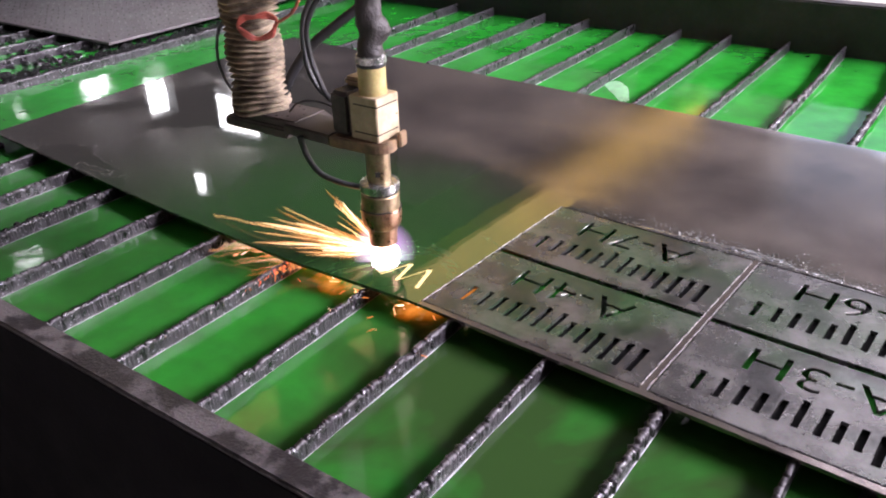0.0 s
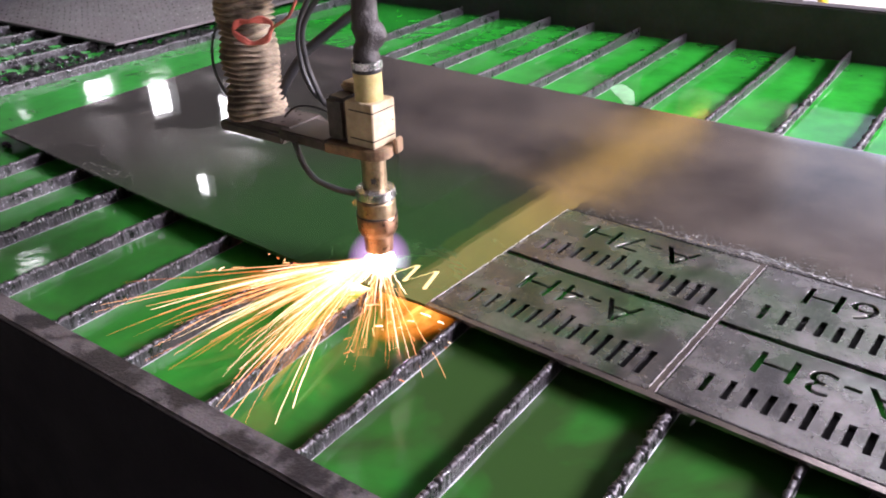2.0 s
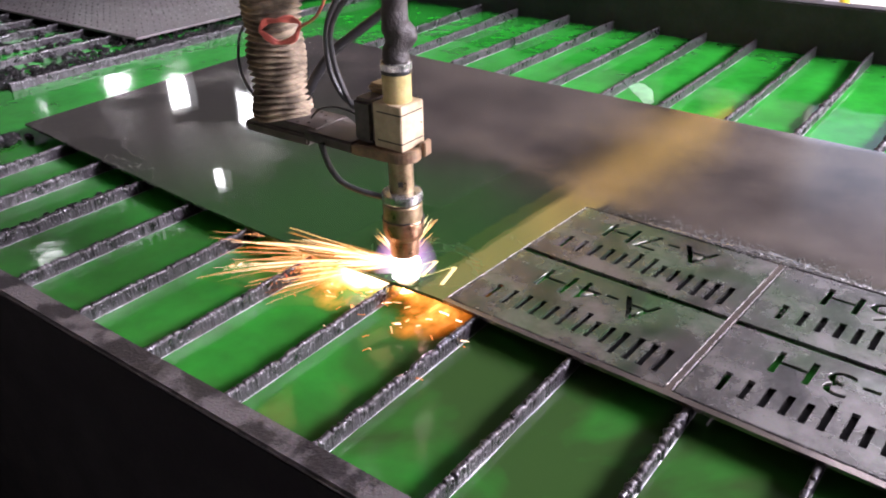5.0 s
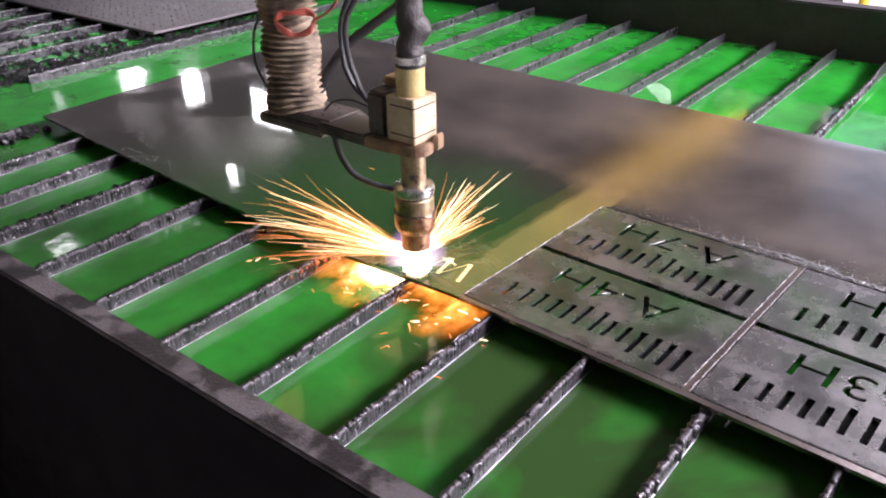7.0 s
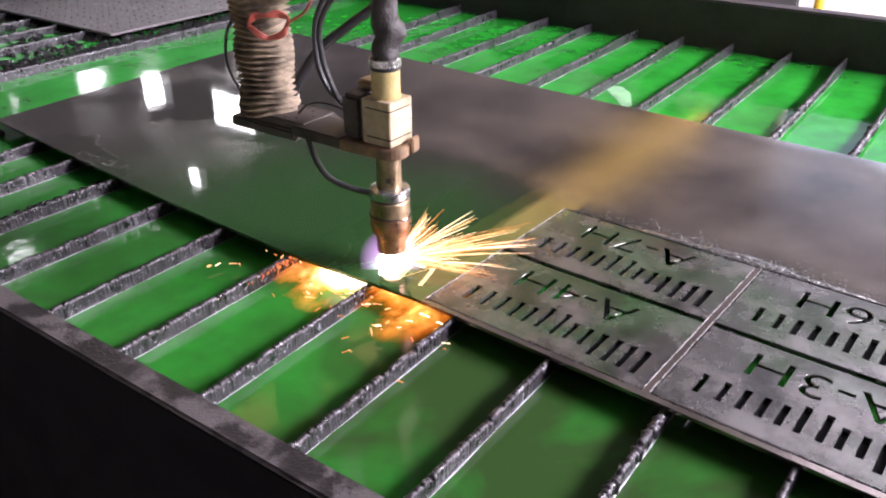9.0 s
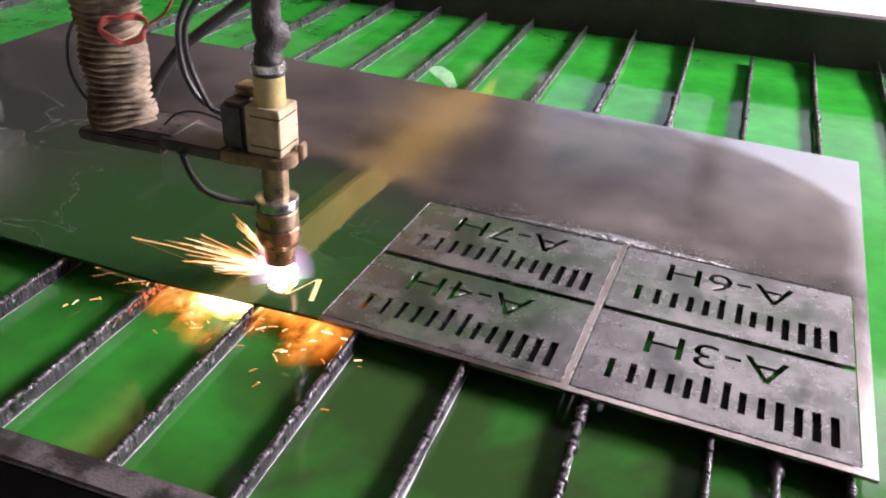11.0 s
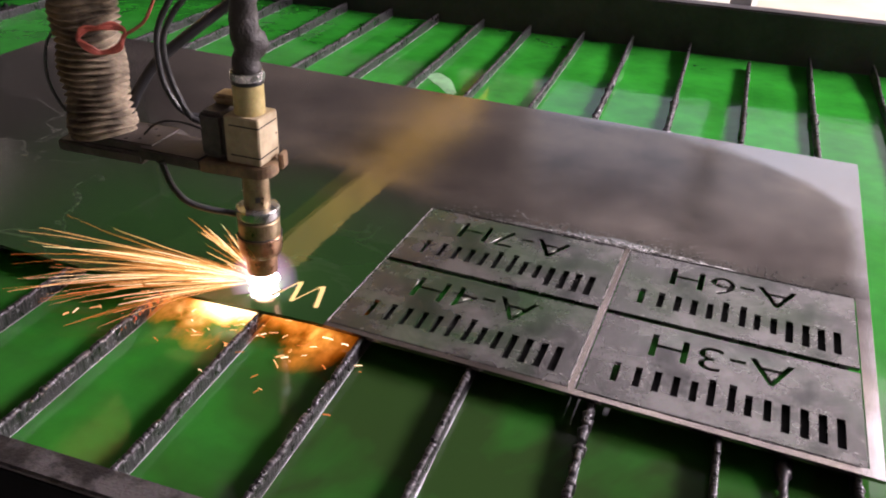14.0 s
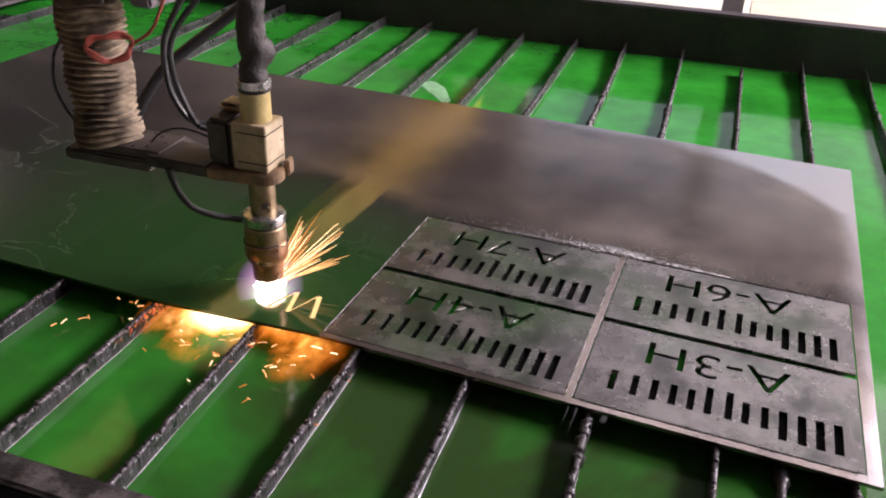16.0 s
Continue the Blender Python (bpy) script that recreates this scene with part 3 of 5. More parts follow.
SLAT_NEAR = {-2: 0.279, -1: 0.147, 0: 0.019, 1: -0.117, 2: -0.250, 3: -0.381, 4: -0.519, 5: -0.656, 6: -0.804, 7: -0.946, 8: -1.078, 9: -1.212, 10: -1.360, 11: -1.500, 12: -1.705, 13: -1.925}
SLAT_FAR = {-2: 0.305, -1: 0.168, 0: 0.020, 1: -0.128, 2: -0.257, 3: -0.404, 4: -0.537, 5: -0.673, 6: -0.808, 7: -0.953, 8: -1.130, 9: -1.262, 10: -1.400, 11: -1.540, 12: -1.700, 13: -1.915}
# slats burnt off short: where each begins and ends along the table
SLAT_SPAN = {-1: (NEAR - 0.012, 1.412), 10: (NEAR - 0.012, 0.005), 11: (NEAR - 0.012, -0.16), 12: (0.20, FAR - 0.01)}


def slat_line(i):
    """Where slat i stands at the near wall and at the far wall."""
    if i < -2:
        return 0.279 - 0.134 * (i + 2), 0.305 - 0.148 * (i + 2)
    if i > 13:
        return -1.925 - 0.140 * (i - 13), -1.915 - 0.140 * (i - 13)
    return SLAT_NEAR[i], SLAT_FAR[i]


def slat_u(i, v, off):
    a, b = slat_line(i)
    return a + (b - a) * (v + 0.1) / 1.6 + 0.002 * math.sin(v * 2.1 + off)


def waterline(i):
    """The wet fillet where the water climbs a slat's side, its glint painted pale."""
    bm = bmesh.new()
    off = random.Random(100 + i).uniform(0, 99)
    rows = []
    for k in range(200):
        v = NEAR + 0.004 + (FAR - 0.02 - NEAR) * k / 199
        w = max(0.0001, 0.0006 + 0.0011 * noise.noise((off, v * 16, 5)))
        u = slat_u(i, v, off) + 0.0027
        rows.append([bm.verts.new((u + w * x, v, WATER + w * z)) for x, z in ((-0.8, 1.3), (-0.1, 0.75), (0.5, 0.3), (1.1, 0.03))])
    for a, b in zip(rows, rows[1:]):
        for q in range(3):
            bm.faces.new((a[q], a[q + 1], b[q + 1], b[q]))
    return bm


def slat(i, seed):
    """One steel slat on edge, its top burnt and crusted with slag."""
    rnd = random.Random(seed)
    bm = bmesh.new()
    n = 1700 if -3 < i < 10 else 420
    off = rnd.uniform(0, 99)
    rows = []
    start, stop = SLAT_SPAN.get(i, (NEAR - 0.012, FAR - 0.01))
    crust = 1.15 if i < 2 else 0.6
    for k in range(n + 1):
        v = start + (stop - start) * k / n
        patch = crust * (0.45 + max(0.0, noise.noise((off, v * 9, 0)) + 0.2))
        endw = min(1, max(0, (v - 1.28) / 0.1)) if i != -1 else 0
        run = []
        for side in (0, 10):
            lump = max(0.0, noise.noise((off, v * 210, 3 + side)))
            thread = max(0.0, noise.noise((off, v * 520, 8 + side)) - 0.05)
            run.append((patch * (1.1 * lump + 1.0 * thread) * (1 - 0.9 * endw), 0.004 + (0.006 * lump + 0.030 * thread * patch) * (1 - endw)))
        (drip, hang), (dripl, hangl) = run
        top = 0.7952 - (0.0045 * max(0, noise.noise((off + 7, v * 45, 1))) + 0.006 * max(0, noise.noise((off + 3, v * 260, 1)) - 0.1)) * (1 - endw)
        if rnd.random() < 0.035 * (1 - endw):
            top -= rnd.uniform(0.002, 0.005)
        top += endw * (0.008 if i < 2 else 0.003)
        c = slat_u(i, v, off)
        hang, hangl = min(hang, 0.017), min(hangl, 0.017)
        prof = [(-0.0024, 0.70), (-0.0026, 0.774), (-0.0026, top - hangl - 0.001), (-0.0027 - 0.0030 * dripl, top - hangl), (-0.0026 - 0.0048 * dripl, top - 0.002), (-0.0020, top), (0.0020, top - 0.0006 * rnd.random()),
                (0.0026 + 0.0050 * drip, top - 0.002), (0.0027 + 0.0032 * drip, top - hang), (0.0026, top - hang - 0.001), (0.0026, 0.774), (0.0024, 0.70)]
        rows.append([bm.verts.new((c + a, v, z)) for a, z in prof])
    for a, b in zip(rows, rows[1:]):
        for j in range(len(a) - 1):
            bm.faces.new((a[j], a[j + 1], b[j + 1], b[j]))
    bm.faces.new(rows[0])
    bm.faces.new(rows[-1][::-1])
    return bm


def build_table():
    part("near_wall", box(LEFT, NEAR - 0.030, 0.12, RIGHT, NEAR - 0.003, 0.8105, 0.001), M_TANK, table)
    part("near_rim", box(LEFT, NEAR - 0.031, 0.811, RIGHT, NEAR, 0.818, 0.0025, 3), M_RIM, table, "dusty scratched steel rim")
    part("far_wall", box(LEFT, FAR, 0.12, RIGHT, FAR + 0.05, 0.898, 0.004), M_FARWALL, table, "tall dark steel back wall")
    part("left_wall", box(LEFT - 0.04, NEAR - 0.03, 0.12, LEFT, FAR + 0.05, 0.85, 0.003), M_TANK, table)
    part("right_wall", box(RIGHT, NEAR - 0.03, 0.12, RIGHT + 0.04, FAR + 0.05, 0.85, 0.003), M_TANK, table)
    part("tank_floor", box(LEFT, NEAR - 0.006, 0.36, RIGHT, FAR, 0.37), M_TANK, table)
    for i, u in enumerate((LEFT + 0.1, -2.0, 0.2, RIGHT - 0.15)):
        part("leg", box(u, NEAR + 0.05, 0, u + 0.09, NEAR + 0.14, 0.12), M_TANK, table)
        part("leg", box(u, FAR - 0.14, 0, u + 0.09, FAR - 0.05, 0.12), M_TANK, table)
    for i in range(-15, 31):
        part("slat", slat(i, 100 + i), M_SLAT, table, smooth=True)
        if -3 < i < 10:
            part("waterline", waterline(i), M_WET, table, smooth=True)
    bm = bmesh.new()
    bmesh.ops.create_grid(bm, x_segments=2, y_segments=2, size=0.5)
    for v in bm.verts:
        v.co = ((LEFT + RIGHT) / 2 + v.co.x * (RIGHT - LEFT), (NEAR + FAR) / 2 + v.co.y * (FAR - NEAR - 0.001), WATER)
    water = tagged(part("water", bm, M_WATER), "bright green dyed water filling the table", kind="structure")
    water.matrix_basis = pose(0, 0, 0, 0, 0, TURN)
    # a broken length of slat, thick with slag, leaning under the signs
    bm = bmesh.new()
    rows = []
    for k in range(121):
        v = NEAR + 0.02 + 0.33 * k / 120
        r = 0.0042 + 0.004 * abs(noise.noise((v * 70, 2, 0))) + 0.005 * max(0, noise.noise((v * 22, 8, 0)))
        rows.append([bm.verts.new((0.206 + 0.03 * (v - NEAR) + r * math.cos(a * math.pi / 4) * (1 + 0.5 * noise.noise((v * 160, a, 3))), v, 0.782 + r * 1.2 * math.sin(a * math.pi / 4))) for a in range(8)])
    for a, b in zip(rows, rows[1:]):
        for j in range(8):
            bm.faces.new((a[j], a[(j + 1) % 8], b[(j + 1) % 8], b[j]))
    bm.faces.new(rows[0])
    bm.faces.new(rows[-1])
    piece = part("slag_bar", bm, M_SLAT, None, smooth=True, m=pose(0, 0, 0, 0, 0, TURN))
    tagged(piece, "broken slat length caked in slag, lying in the water", "slag bar")


ball = bmesh.new()
bmesh.ops.create_icosphere(ball, subdivisions=1, radius=1)
BALL_POINTS = [v.co.copy() for v in ball.verts]
BALL_FACES = [[v.index for v in f.verts] for f in ball.faces]
ball.free()


def lump(bm, rnd, x, y, z, r, flat=0.5):
    """One crumb of slag, pressed a little flat."""
    turn = rnd.uniform(0, 6.28)
    long = rnd.uniform(1.0, 2.4)
    made = []
    for c in BALL_POINTS:
        p = c * (1 + 0.5 * noise.noise(c * 1.7 + Vector((x * 50, y * 50, 0))))
        p.x *= long
        made.append(bm.verts.new((x + r * (p.x * math.cos(turn) - p.y * math.sin(turn)), y + r * (p.x * math.sin(turn) + p.y * math.cos(turn)), z + r * flat * p.z)))
    for f in BALL_FACES:
        bm.faces.new([made[i] for i in f])


def debris():
    """Black slag crumbs drifting between the slats farther along, and a pale patch on the water."""
    rnd = random.Random(77)
    bm = bmesh.new()
    for i in range(2500):
        u, v = rnd.uniform(-2.62, -1.76), rnd.uniform(-0.1, 1.1)
        if i % 3 == 0:
            u = -1.735 - abs(rnd.gauss(0, 0.045))
        lump(bm, rnd, u, v, WATER + 0.001, rnd.uniform(0.003, 0.011), 0.9)
    for i in range(90):
        k = rnd.random()
        lump(bm, rnd, -0.978 - 0.02 * rnd.random(), -0.27 + 0.30 * k, WATER + 0.001, rnd.uniform(0.002, 0.006), 0.7)
    for i in range(26):
        lump(bm, rnd, rnd.gauss(-1.37, 0.012), rnd.gauss(0.0, 0.02), WATER + 0.006, rnd.uniform(0.005, 0.012), 1.0)
    for i in range(70):
        lump(bm, rnd, rnd.gauss(0.236, 0.009), rnd.uniform(-0.25, -0.06), WATER + 0.002, rnd.uniform(0.003, 0.009), 1.0)
    tagged(part("slag_crumbs", bm, M_SLUDGE, None, smooth=False, m=pose(0, 0, 0, 0, 0, TURN)), "black wet slag crumbs drifting on the green water", "slag", kind="stuff")
    # pale patch, drawn out along the view to fit the camera
    bm = bmesh.new()
    ring = []
    for k in range(40):
        a = k * math.pi / 20
        r = 1 + 0.30 * noise.noise((math.cos(a) * 2.2, math.sin(a) * 2.2, 5))
        p, q = 0.080 * math.cos(a) * r, 0.017 * math.sin(a) * r * (1.25 + 0.6 * math.cos(a))
        ring.append(bm.verts.new((-0.53 - p * 0.62 + q * 0.78, 0.958 + p * 0.78 + q * 0.62, WATER + 0.0006)))
    hub = bm.verts.new((-0.53, 0.958, WATER + 0.0022))
    for k in range(40):
        bm.faces.new((ring[k], ring[(k + 1) % 40], hub))
    tagged(part("froth", bm, M_PALE_PATCH, None, smooth=True), "small pale green patch on the water", "froth")


# ---- the steel plate and the cut signs ----
TOP, BOT = 0.8, 0.7955
KERF = 0.0016
SIGN_W, SIGN_H, PITCH = 0.285, 0.158, 0.168
SIGNS = [((-0.2945, 0.0), "A-4H"), ((-0.2945, PITCH), "A-7H"), ((0.002, 0.0), "A-3H"), ((0.002, PITCH), "A-6H")]


def text_body(body, x0, y0, x1, y1, z0, z1):
    """The characters as a solid, turned half round, filling the rectangle."""
    cu = bpy.data.curves.new("text", "FONT")
    cu.body, cu.extrude, cu.resolution_u = body, 0.5, 4
    ob = new("text", cu)
    me = bpy.data.meshes.new_from_object(ob.evaluated_get(bpy.context.evaluated_depsgraph_get()))
    bpy.data.objects.remove(ob)
    bm = bmesh.new()
    bm.from_mesh(me)
    bmesh.ops.remove_doubles(bm, verts=bm.verts, dist=1e-5)
    xs, ys = [v.co.x for v in bm.verts], [v.co.y for v in bm.verts]
    for v in bm.verts:
        a, b = (v.co.x - min(xs)) / (max(xs) - min(xs)), (v.co.y - min(ys)) / (max(ys) - min(ys))
        v.co = (x1 - a * (x1 - x0), y1 - b * (y1 - y0), z0 if v.co.z < 0 else z1)
    return bm


# plain bars that stand for the name on each sign: (start, width, low, high) from its right end, in metres
NAME_BARS = [(0.000, 0.0088, 0, 0.047), (0.0175, 0.0088, 0, 0.047), (0.035, 0.0088, 0, 0.047), (0.0535, 0.0088, 0, 0.047),
             (0.072, 0.0078, 0, 0.036), (0.091, 0.0078, 0, 0.036), (0.108, 0.0078, -0.011, 0.036), (0.129, 0.0078, -0.011, 0.036),
             (0.147, 0.0078, 0, 0.036), (0.166, 0.0078, 0, 0.036), (0.186, 0.0078, 0, 0.036), (0.207, 0.0078, 0, 0.036), (0.231, 0.0078, 0, 0.036)]


def sign_plate(origin, code):
    x, y = origin
    bm = box(0, 0, BOT, SIGN_W, SIGN_H, TOP)
    c = text_body(code, 0.060, 0.092, 0.217, 0.138, BOT - 0.01, TOP + 0.01)
    for s, w, lo, hi in NAME_BARS:
        join_into(c, box(0.267 - s - w, 0.0655 - hi, BOT - 0.011, 0.267 - s, 0.0655 - lo, TOP + 0.011))
    ob = part("sign_plate", cut(bm, c), M_SIGN, None)
    ob.matrix_basis = pose(x, y, 0)
    # added dark sheet under the openings, in place of the shade below them
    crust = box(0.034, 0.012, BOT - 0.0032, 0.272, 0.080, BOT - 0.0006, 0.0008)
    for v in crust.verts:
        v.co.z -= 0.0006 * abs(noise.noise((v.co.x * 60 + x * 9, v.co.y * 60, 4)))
    part("slag", crust, M_TANK, ob, "dark sheet standing for the shade under the openings")
    return tagged(ob, "cut steel sign reading %s, still lying in its plate" % code, "sign", "cut signs")


def steel_plate():
    outline = [(0.302, -0.0125), (0.312, 0.815), (-0.17, 0.822), (-0.83, 0.826), (-1.45, 0.84), (-1.43, 0.49), (-1.378, -0.008), (-0.785, -0.027), (-0.52, -0.026), (-0.31, -0.009)]
    c = bmesh.new()
    # one opening for each column of signs, kerf and gap included
    for x in (SIGNS[0][0][0], SIGNS[2][0][0]):
        join_into(c, box(x - KERF, -KERF, BOT - 0.01, x + SIGN_W + KERF, PITCH + SIGN_H + KERF, TOP + 0.01))
    body = cut(prism(outline, BOT, TOP), c)
    # the strokes cut so far
    for (ax, ay), (bx, by), half in CUT_STROKES:
        d = (Vector((bx, by)) - Vector((ax, ay))).normalized()
        s = Vector((-d.y, d.x)) * half
        body = cut(body, prism([(ax + s.x, ay + s.y), (ax - s.x, ay - s.y), (bx - s.x, by - s.y), (bx + s.x, by + s.y)], BOT - 0.013, TOP + 0.013))
    p = part("steel_plate", body, M_PLATE)
    return tagged(p, "wet dark mill-scale steel plate lying on slats", "steel plate")


def cut_edges():
    """Lines along the kerfs of the signs: pale ones stand for edge glints, dark ones are dross."""
    e = tagged(new("cut_edges"), "ragged lines along the cut edges, the pale ones standing for glints", "dross")
    for k, (x, y0, y1) in enumerate(((-0.2965, 0.0, 0.326), (-0.0085, 0.004, 0.322), (-0.0004, 0.0, 0.326))):
        rnd = random.Random(k)
        pts = [(x + rnd.uniform(-0.0004, 0.0004), y0 + (y1 - y0) * i / 60, TOP + 0.0004) for i in range(61)]
        part("dross", tube(pts, lambda t: 0.0006 + 0.0004 * noise.noise((t * 40, k, 0)), 6, 1), M_EDGE, e)
    for k, (x0, x1, y) in enumerate(((-0.29, -0.02, 0.3285), (0.004, 0.28, 0.3285), (0.01, 0.28, -0.002))):
        rnd = random.Random(k + 9)
        pts = [(x0 + (x1 - x0) * i / 60, y + rnd.uniform(-0.0004, 0.0004), TOP + 0.0001) for i in range(61)]
        part("dross", tube(pts, lambda t: 0.0007 + 0.0004 * noise.noise((t * 40, k, 3)), 6, 1), M_SLAT, e)


# the strokes cut so far: ends and half width
CUT_STROKES = [((-0.323, 0.018), (-0.338, 0.066), 0.0036), ((-0.340, 0.064), (-0.356, 0.020), 0.0018), ((-0.357, 0.018), (-0.368, 0.064), 0.0034), ((-0.370, 0.062), (-0.384, 0.019), 0.0022)]


def droplets():
    """Beads of water on the plate behind the signs."""
    rnd = random.Random(9)
    bm = bmesh.new()
    for i in range(1500):
        x = rnd.gauss(-0.03, 0.10) if rnd.random() < 0.7 else rnd.uniform(-0.27, 0.29)
        near = rnd.random() < 0.8
        y = 0.330 + abs(rnd.gauss(0, 0.019)) if near else rnd.uniform(0.33, 0.62)
        r = rnd.uniform(0.0006, 0.0019) * (1 if near else 0.6)
        if not -0.29 < x < 0.29:
            continue
        if i % 2 == 0:
            x, y = rnd.choice(((0.006 + abs(rnd.gauss(0, 0.05)), rnd.uniform(0.168, 0.320)), (0.006 + abs(rnd.gauss(0, 0.03)), rnd.uniform(0.004, 0.15)), (rnd.uniform(-0.28, 0.28), rnd.uniform(0.003, 0.32))))
            r *= 0.5
        n = 7
        rings = []
        for k, (f, h) in enumerate(((1.0, 0.0), (0.8, 0.32), (0.45, 0.5))):
            rings.append([bm.verts.new((x + r * f * math.cos(2 * math.pi * a / n), y + r * f * math.sin(2 * math.pi * a / n), TOP + r * h + 0.0002)) for a in range(n)])
        for a, b in zip(rings, rings[1:]):
            for q in range(n):
                bm.faces.new((a[q], a[(q + 1) % n], b[(q + 1) % n], b[q]))
        bm.faces.new(rings[-1])
    tagged(part("water_drops", bm, M_DROP, None, smooth=True), "small beads of water on the steel plate", "water drops", kind="stuff")
    # the water pushed together behind the signs: a thin sheet with a dimpled face and a ragged shore
    bm = bmesh.new()
    nx, ny = 220, 22
    rows = []
    for k in range(nx + 1):
        x = -0.205 + 0.36 * k / nx
        swell = max(0.0, math.sin(math.pi * k / nx)) ** 0.5
        wide = (0.010 + 0.012 * math.exp(-((x + 0.02) / 0.07) ** 2) + 0.009 * noise.noise((x * 30, 4, 0)) + 0.005 * noise.noise((x * 110, 9, 0))) * swell
        row = []
        for j in range(ny + 1):
            q = j / ny
            y = 0.3295 + max(0.0006, wide) * q
            dimple = 0.5 + 0.5 * noise.noise((x * 190, y * 190, 2)) + 0.25 * noise.noise((x * 420, y * 420, 7))
            row.append(bm.verts.new((x, y, TOP + 0.0001 + 0.0016 * max(0.0, dimple) * (4 * q * (1 - q)) ** 0.5 * swell)))
        rows.append(row)
    for a, b in zip(rows, rows[1:]):
        for j in range(ny):
            bm.faces.new((a[j], b[j], b[j + 1], a[j + 1]))
    tagged(part("water_film", bm, M_FILM, None, smooth=True), "shallow dimpled water on the plate behind the signs", "puddle", kind="stuff")


def perforated_sheet():
    p = part("perforated_sheet", box(-1.455, 0.0, 0.7955, 0.0, 0.815, 0.802, 0.001), M_PERF, m=pose(-1.832, 0.52, 0, 0, 0, 3))
    tagged(p, "dull grey steel sheet dotted with small bright bumps", "steel sheet")
    # bright bumps stand for the rows of holes catching light
    bm = bmesh.new()
    for i in range(44):
        for k in range(25):
            x, y = -0.03 - 0.032 * i - 0.016 * (k % 2), 0.025 + 0.031 * k
            top = bm.verts.new((x, y, 0.8042))
            ring = [bm.verts.new((x + 0.0036 * math.cos(a * math.pi / 3), y + 0.0036 * math.sin(a * math.pi / 3), 0.8018)) for a in range(6)]
            for a in range(6):
                bm.faces.new((ring[a], ring[(a + 1) % 6], top))
    tagged(part("hole_glints", bm, M_STEEL, p, "small bright bumps standing for holes catching light"), kind="stuff")


# ---- the cutting head ----
HEAD_ROWS = [(0, -0.0187, 0.0383), (0.5, -0.0160, 0.0340), (1, -0.0177, 0.0293), (1.5, -0.0190, 0.0233), (2, -0.0197, 0.0163), (2.5, -0.0150, 0.0073), (3, -0.0083, 0.0030), (3.5, 0.0000, 0.0000),
             (6, 0.0050, 0.0058), (6.5, -0.0003, 0.0045), (7, -0.0063, 0.0060), (7.5, -0.0097, 0.0118), (8, -0.0080, 0.0160), (8.5, 0.0010, 0.0160), (9, 0.0053, 0.0195), (9.5, 0.0110, 0.0230),
             (10, 0.0080, 0.0340), (10.2, 0.0085, 0.0335), (12.3, 0.0040, 0.0295), (12.5, 0.0025, 0.0262), (13, -0.0003, 0.0208), (13.5, -0.0073, 0.0188), (14, -0.0133, 0.0165), (14.5, -0.0175, 0.0175), (15, -0.0170, 0.0255), (15.5, -0.0140, 0.0345), (16, -0.0085, 0.0320)]
AX, AY = -0.392, 0.019
head = tagged(new("plasma_torch"), "plasma torch on a sooty arm with tan bellows", "plasma torch")


